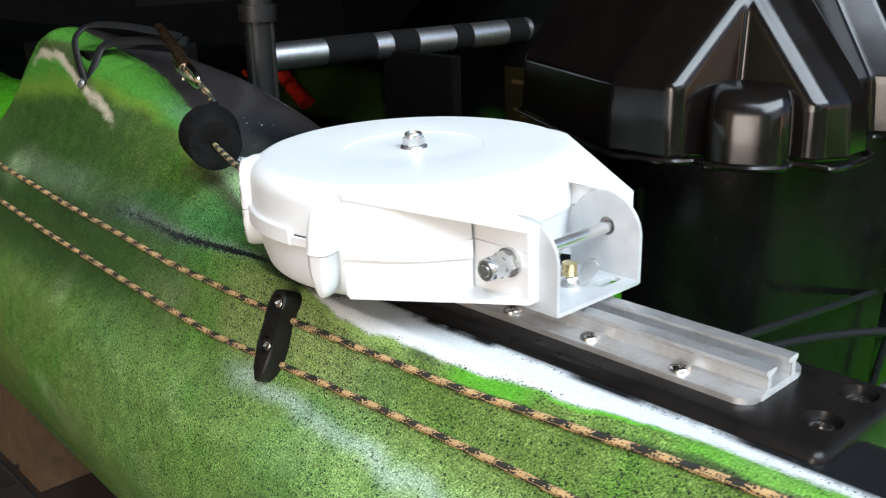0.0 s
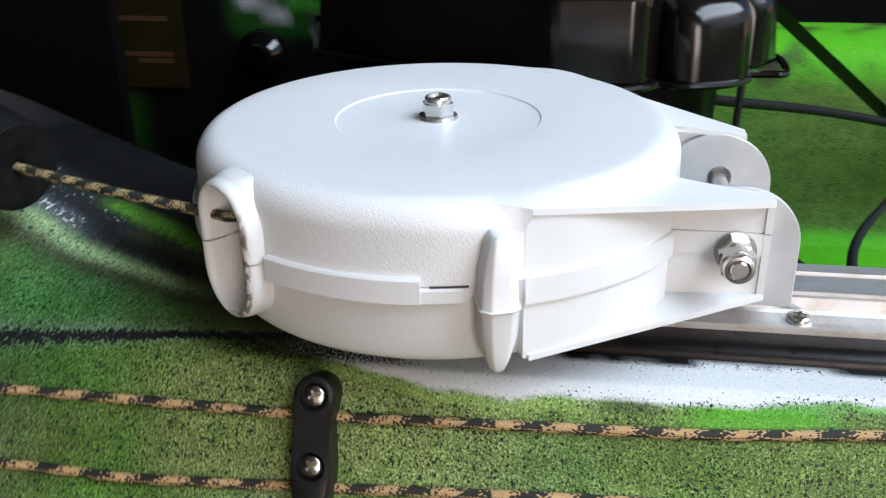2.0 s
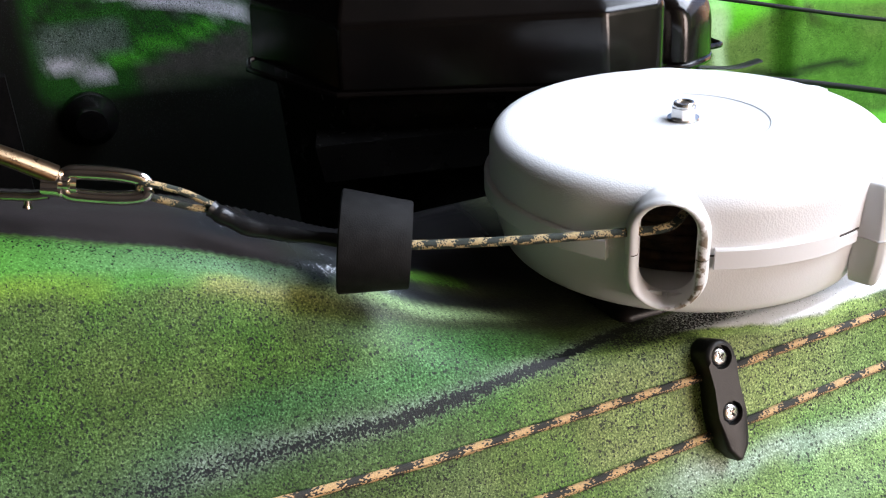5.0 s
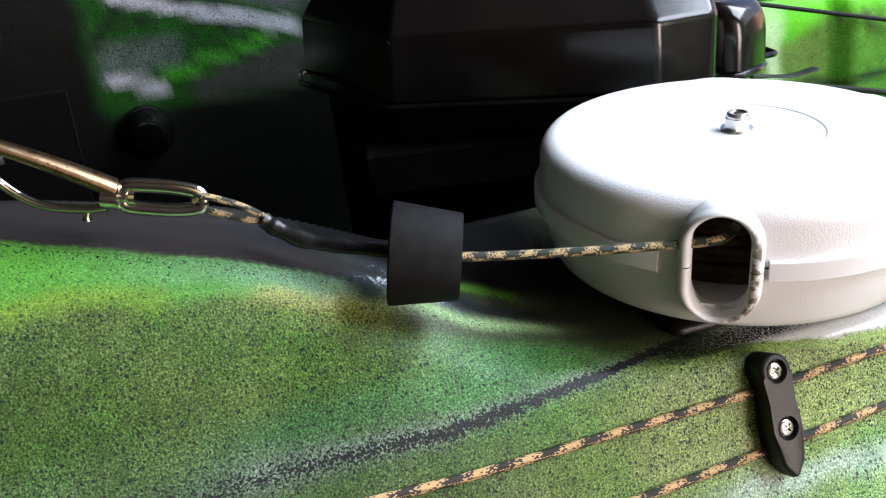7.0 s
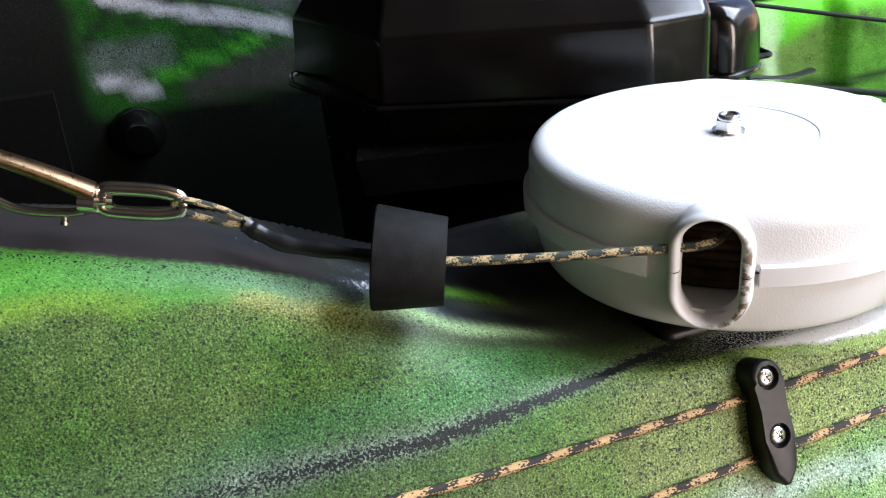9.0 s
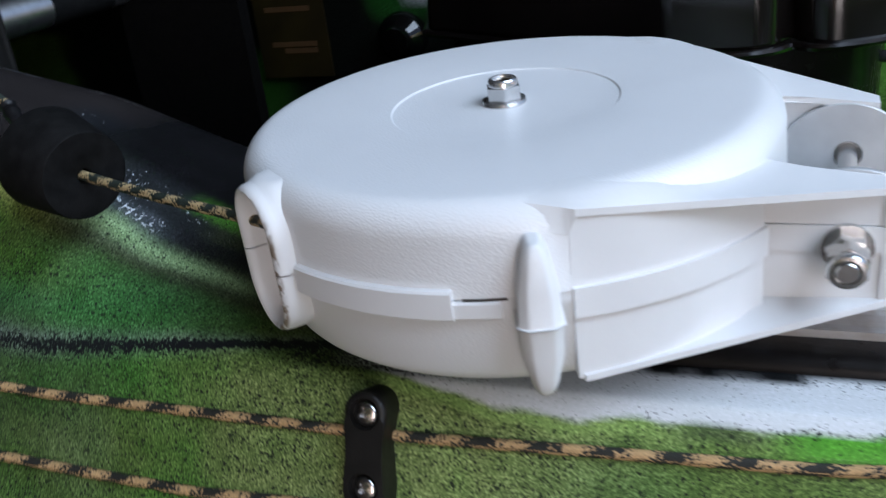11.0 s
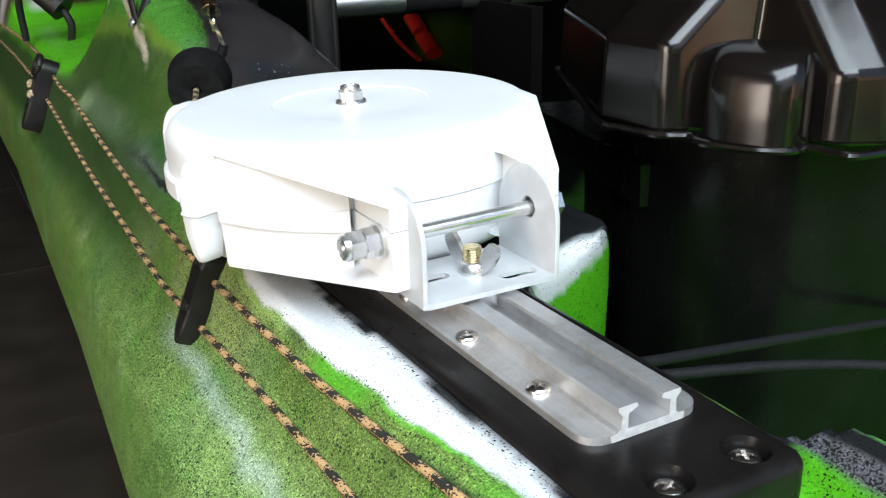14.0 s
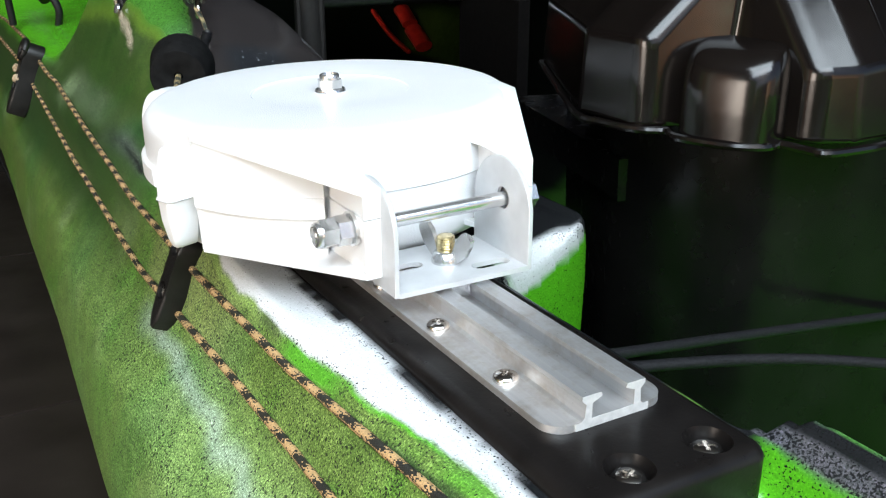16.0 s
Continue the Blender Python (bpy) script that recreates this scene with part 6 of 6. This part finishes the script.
part("screw", head, STEEL, handle, "round steel screw head")


# ---- black storage box in the tank well ----
PEAK = Vector((0.171, -0.091, 0.142))
CREASE = Vector((0.1625, -0.0940, 0.0906))


def crate_lid():
    """Pyramid lid: straight sides to a knuckle line, sloping faces above it, and a V groove down the cut corner."""
    rim = [(0.193, 0.100), (0.118, -0.037), (0.1205, -0.0790), (0.1590, -0.0955), (0.1645, -0.1415), (0.184, -0.1510), (0.207, -0.151), (0.217, -0.129), (0.262, -0.129), (0.271, -0.151), (0.335, -0.148), (0.365, -0.02), (0.32, 0.125)]
    heights = [0.088, 0.090, 0.0905, 0.0906, 0.081, 0.081, 0.083, 0.083, 0.083, 0.083, 0.083, 0.088, 0.088]
    top = [(0.225, 0.07, 0.165), (0.195, -0.045, 0.158), PEAK, PEAK, PEAK, (0.188, -0.100, 0.143), (0.206, -0.103, 0.145), (0.222, -0.085, 0.158), (0.258, -0.085, 0.158), (0.272, -0.103, 0.158), (0.302, -0.10, 0.158), (0.31, -0.02, 0.165), (0.29, 0.075, 0.165)]
    bm = bmesh.new()
    lo = [bm.verts.new((x, y, 0.049)) for x, y in rim]
    kn = []
    for i, ((x, y), z) in enumerate(zip(rim, heights)):
        if i == 3:
            x, y = CREASE.x, CREASE.y
        elif i not in (2, 4):
            x, y = x + (0.24 - x) * 0.02, y + (-0.01 - y) * 0.02
        kn.append(bm.verts.new((x, y, z)))
    tp = []
    for i, p in enumerate(top):
        tp.append(tp[2] if i in (3, 4) else bm.verts.new(p))
    n = len(lo)
    for i in range(n):
        j = (i + 1) % n
        bm.faces.new((lo[i], lo[j], kn[j], kn[i]))
        vs = [kn[i], kn[j], tp[j], tp[i]]
        bm.faces.new([v for k, v in enumerate(vs) if v not in vs[:k]])
    bm.faces.new([tp[i] for i in range(n) if i not in (3, 4)])
    bm.faces.new(lo[::-1])
    ridges = [bm.edges.get(pair) for i in (2, 4) for pair in ((lo[i], kn[i]), (kn[i], tp[2]))]
    bmesh.ops.bevel(bm, geom=ridges, offset=0.0078, segments=8, affect="EDGES", profile=0.5)
    bevelled(bm, 0.0030, 4, 14)
    return bm


def crate_bump():
    """The domed knuckle that swells from the lid's cut corner between the two ribs."""
    a, b = Vector((0.1398, -0.0878, 0)), Vector((0.1606, -0.1298, 0))
    t = (b - a).normalized()
    d = Vector((t.y, -t.x, 0))
    d = d if d.x < 0 else -d
    c, hw = (a + b) / 2, (b - a).length / 2
    levels = [(0.049, 1.0), (0.060, 0.995), (0.070, 0.985), (0.076, 0.965), (0.081, 0.92), (0.085, 0.85), (0.0880, 0.74), (0.0900, 0.58), (0.0910, 0.38), (0.0913, 0.15)]
    bm = bmesh.new()
    rings = []
    for z, k in levels:
        ring = []
        for i in range(33):
            f = math.pi * i / 32
            u, v = math.cos(f), math.sin(f)
            u, v = math.copysign(abs(u) ** 0.62, u), abs(v) ** 0.55
            p = c + t * (u * hw * (0.55 + 0.45 * k)) + d * (-0.010 + v * 0.0275 * k - 0.010 * (1 - k))
            ring.append(bm.verts.new((p.x, p.y, z)))
        rings.append(ring)
    for p, q in zip(rings, rings[1:]):
        for i in range(32):
            bm.faces.new((p[i], p[i + 1], q[i + 1], q[i]))
    bm.faces.new(rings[-1])
    return bm


def crate_rim():
    pts = [(0.193, 0.102), (0.1545, 0.032), (0.1170, -0.0370), (0.1172, -0.0560), (0.1190, -0.0690), (0.1240, -0.0795), (0.1320, -0.0868), (0.1275, -0.0960), (0.1300, -0.108), (0.1370, -0.122), (0.1480, -0.1315), (0.1585, -0.1310), (0.1605, -0.144), (0.166, -0.1535), (0.209, -0.1535), (0.219, -0.131), (0.260, -0.131), (0.269, -0.1535), (0.337, -0.150), (0.367, -0.02), (0.322, 0.127), (0.193, 0.102)]
    return tube(smooth_path([(x, y, 0.0480) for x, y in pts], 4), 0.0020, sides=8)


def crate_body():
    bm = bmesh.new()
    up = [(0.208, 0.092), (0.144, -0.036), (0.151, -0.078), (0.1615, -0.112), (0.176, -0.122), (0.310, -0.139), (0.35, -0.02), (0.312, 0.112)]
    lo = [(0.2 + (x - 0.24) * 0.93 + 0.04, y * 0.93, -0.164) for x, y in up]
    add_hull8(bm, lo, [(x, y, 0.05) for x, y in up])
    return bevelled(bm, 0.009, 3, 12)


crate = thing("storage_box", "glossy black moulded storage box with a ribbed lid", "storage box", (0, 0, 0))
part("body", crate_body(), BLACK_BODY, crate)
lid = part("lid", crate_lid(), BLACK_CRATE, crate, "ribbed pyramid lid with rounded ridges", angle=50)
even = lid.modifiers.new("even_faces", "WEIGHTED_NORMAL")
even.weight, even.keep_sharp = 100, True
part("knuckle", crate_bump(), BLACK_CRATE, lid, angle=60)
part("rim", crate_rim(), BLACK_CRATE, lid)
bm = bmesh.new()
add_hull8(bm, [(0.1428, -0.0425, -0.001), (0.170, -0.052, -0.001), (0.215, 0.11, -0.001), (0.185, 0.118, -0.001)], [(0.1415, -0.0430, 0.0225), (0.170, -0.053, 0.0225), (0.215, 0.112, 0.0225), (0.183, 0.122, 0.0225)])
part("side_ledge", bevelled(bm, 0.0055, 5), BLACK_BODY, crate)

# ---- bungee cords ----
def bungee(points, r=0.0024):
    return tagged(link_mesh("bungee_line", tube(smooth_path(points, 14), r, sides=10), BUNGEE), "black bungee cord stretched across the tank well", "bungee cord", "tank well bungees")


bungee([(0.030, -0.160, -0.013), (0.15, -0.147, -0.036), (0.40, -0.12, -0.085)])
bungee([(0.030, -0.164, -0.016), (0.12, -0.188, -0.024), (0.25, -0.246, -0.040), (0.40, -0.32, -0.038), (0.498, -0.381, 0.004)])
bungee([(0.500, -0.395, 0.006), (0.47, -0.58, -0.035), (0.45, -0.72, -0.062)])
bungee([(0.30, -0.13, 0.0), (0.41, -0.27, -0.040), (0.455, -0.50, -0.095), (0.45, -0.73, -0.152)], 0.0036)
lash = thing("box_lashing", "black cord with a plastic toggle hanging at the box's corner", "cord", (0.300, -0.152, -0.03))
part("cord", tube(smooth_path([(0.003, 0.0, 0.115), (0.004, -0.002, 0.05), (0.0, 0.0, 0.0), (-0.004, 0.006, -0.05), (-0.01, 0.012, -0.1)], 10), 0.0026, sides=10), BUNGEE, lash)
part("toggle", lathe([(0, -0.008), (0.006, -0.008), (0.0085, -0.003), (0.0085, 0.004), (0.005, 0.009), (0, 0.009)], segs=24, m=Matrix.Rotation(radians(60), 4, "X")), BLACK_CLEAT, lash, "black plastic cord lock")

# ---- seat beyond the box ----
seat = thing("folding_chair", "black padded fishing chair on an aluminium tube frame", "chair", (0.128, 0.348, 0.0))
base = Vector(seat.location)
P0, P1 = Vector((0.128, 0.400, 0.0692)) - base, Vector((0.60, 0.345, 0.0755)) - base
cross = part("tube", tube([P0.lerp(P1, f) for f in np.linspace(0.055, 1, 12)], 0.0135, sides=28), TUBE_ALU, seat, "bare aluminium cross tube")
for x0, x1 in ((0.224, 0.280), (0.300, 0.331), (0.379, 0.402), (0.452, 0.480)):
    f0, f1 = (x0 - 0.128) / 0.472, (x1 - 0.128) / 0.472
    part("foam_wrap", tube([P0.lerp(P1, f) for f in np.linspace(f0, f1, 6)], 0.0142, sides=28), FOAM, cross, "black foam wrap")
post = part("post", tube([(0.0, 0.0, -0.02), (0.0, 0.0, 0.25)], 0.0128, sides=20), BLACK_CLEAT, seat, "black plastic upright")
part("collar", tube([(0, 0, 0.108), (0, 0, 0.122)], 0.0165, sides=24), BLACK_CLEAT, post)
for a in (60, 200, 300):
    x, y = 0.0122 * math.cos(radians(a)), 0.0122 * math.sin(radians(a))
    part("flute", tube([(x, y, 0.0), (x, y, 0.108)], 0.0028, sides=8), BLACK_CLEAT, post)
bm = bmesh.new()
add_box(bm, (0.168, -0.066, -0.12), (0.180, 0.035, 0.066))
part("side_panel", bevelled(bm, 0.004, 2), SEAT_FABRIC, seat, "hanging black fabric side panel")
bm = bmesh.new()
add_box(bm, (-0.10, 0.02, 0.125), (0.50, 0.56, 0.165))
part("cushion", bevelled(bm, 0.014, 3), SEAT_FABRIC, seat, "dark padded cushion")
bm = bmesh.new()
add_box(bm, (-0.14, 0.03, 0.072), (-0.045, 0.17, 0.092))
part("side_bracket", bevelled(bm, 0.008, 3), BLACK_BODY, seat, "black moulded side bracket")

# ---- red strap ends by the seat post ----
def red_tab(points, r):
    return tagged(link_mesh("strap_end", tube(smooth_path(points, 8), r, sides=12, flat=0.7), RED), "red strap end hanging on the inner wall of the cockpit", "strap", "red straps")


red_tab([(0.468, 0.842, -0.004), (0.468, 0.828, -0.013), (0.468, 0.814, -0.023)], 0.0125)
red_tab([(0.468, 0.806, -0.029), (0.468, 0.790, -0.039), (0.468, 0.772, -0.050)], 0.0135)
red_tab([(0.474, 0.95, -0.018), (0.474, 0.89, -0.048), (0.474, 0.83, -0.066)], 0.0045)

# ---- yellow label inside the far gunwale ----
sign = thing("warning_label", "worn yellow label with unreadable print inside the far gunwale", "label", (0.4795, 0.345, 0.008))
bm = bmesh.new()
add_box(bm, (-0.0045, -0.036, -0.055), (-0.003, 0.036, 0.024))
part("sheet", bm, LABEL_YELLOW, sign, smooth=False)
for z, y0, y1 in ((-0.024, -0.024, 0.022), (-0.030, -0.024, 0.01), (0.008, -0.022, 0.024)):
    bm = bmesh.new()
    add_box(bm, (-0.005, y0, z - 0.0022), (-0.0043, y1, z + 0.0022))
    part("print_bar", bm, LABEL_BROWN, sign, smooth=False)

# ---- black knob on the far wall ----
bm = lathe([(0, -0.006), (0.021, -0.006), (0.023, 0.0), (0.021, 0.008), (0.014, 0.014), (0.012, 0.022), (0, 0.024)], segs=36, m=Matrix.Translation((0.474, 0.235, -0.014)) @ Matrix.Rotation(radians(-90), 4, "Y"))
tagged(link_mesh("drain_knob", bm, BLACK_GLOSS), "glossy black round knob on the inner hull wall", "knob")

# ---- carry handle on the bow deck ----
grab = thing("grab_handle", "black rubber grab handle on the bow deck", "handle", (-0.035, 0.72, 0.060))
part("grip", bevelled(tube([(-0.022, 0.02, 0.026), (0.008, -0.01, -0.008)], 0.014, sides=20), 0.004, 3, 60), BLACK_CLEAT, grab, "fat black rubber grip")
part("stay", tube(smooth_path([(-0.022, 0.02, 0.026), (-0.03, 0.04, 0.0), (-0.028, 0.05, -0.045)], 8), 0.004, sides=10), BLACK_STRAP, grab)
part("stay", tube(smooth_path([(0.008, -0.01, -0.008), (0.014, -0.012, -0.025), (0.012, -0.005, -0.045)], 8), 0.004, sides=10), BLACK_STRAP, grab)

# ---- webbing and bungee junction at the far gunwale ----
tagged(link_mesh("webbing_strap", tube(smooth_path([(0.345, -0.150, 0.075), (0.36, -0.188, 0.042), (0.40, -0.238, 0.0), (0.425, -0.295, -0.048), (0.45, -0.36, -0.10)], 12), 0.0085, sides=10, flat=0.16, up=(0.3, 0, 1)), BLACK_STRAP),
       "dark woven webbing strap from the box to the far gunwale", "strap")
tagged(link_mesh("webbing_strap", tube(smooth_path([(0.43, -0.290, -0.046), (0.44, -0.335, -0.050), (0.445, -0.40, -0.062), (0.44, -0.432, -0.058)], 12), 0.0075, sides=10, flat=0.22), BLACK_STRAP),
       "loose black webbing end with a pointed tip", "strap")
knot = thing("bungee_hook", "black plastic hook that gathers the bungee cords at the far gunwale", "hook", (0.500, -0.380, 0.010))
part("eye", tube([(0.003, 0.013 * math.cos(t), 0.010 * math.sin(t)) for t in np.linspace(0, 2 * math.pi, 25)], 0.0032, sides=10, cap=False), BLACK_CLEAT, knot)
part("toggle", tube([(0.0, -0.022, 0.003), (0.0, 0.024, -0.002)], 0.0052, sides=12), BLACK_CLEAT, knot)
part("stem", tube([(-0.004, 0.0, 0.0), (-0.010, -0.002, -0.014)], 0.0042, sides=12), BLACK_CLEAT, knot)

# ---- foam blocks the kayak rests on ----
def foam_block(y):
    b = bmesh.new()
    add_box(b, (-0.01, y - 0.035, FLOOR_Z), (0.55, y + 0.035, -0.285))
    b = bevelled(b, 0.012, 3)
    return tagged(link_mesh("support_block", b, TAN_FOAM), "tan foam support block under the kayak hull", "support block", "kayak supports")


for y in (0.74, 0.83, -0.9):
    foam_block(y)

# ---- floor tiles ----
mesh = None
for i in range(-5, 5):
    for j in range(-8, 7):
        x0, y0 = -0.62 + 0.6 * i, 0.15 + 0.6 * j
        if x0 < -3.1 or x0 + 0.6 > 3.1 or y0 + 0.6 > 3.99:
            continue
        if mesh is None:
            b = bmesh.new()
            add_box(b, (0.003, 0.003, -0.008), (0.597, 0.597, 0.0))
            ob = link_mesh("tile", bevelled(b, 0.0015, 1), FLOOR_TILE, floor)
            mesh = ob.data
        else:
            ob = new("tile", mesh)
            ob.parent = floor
        ob.location = (x0, y0, FLOOR_Z)
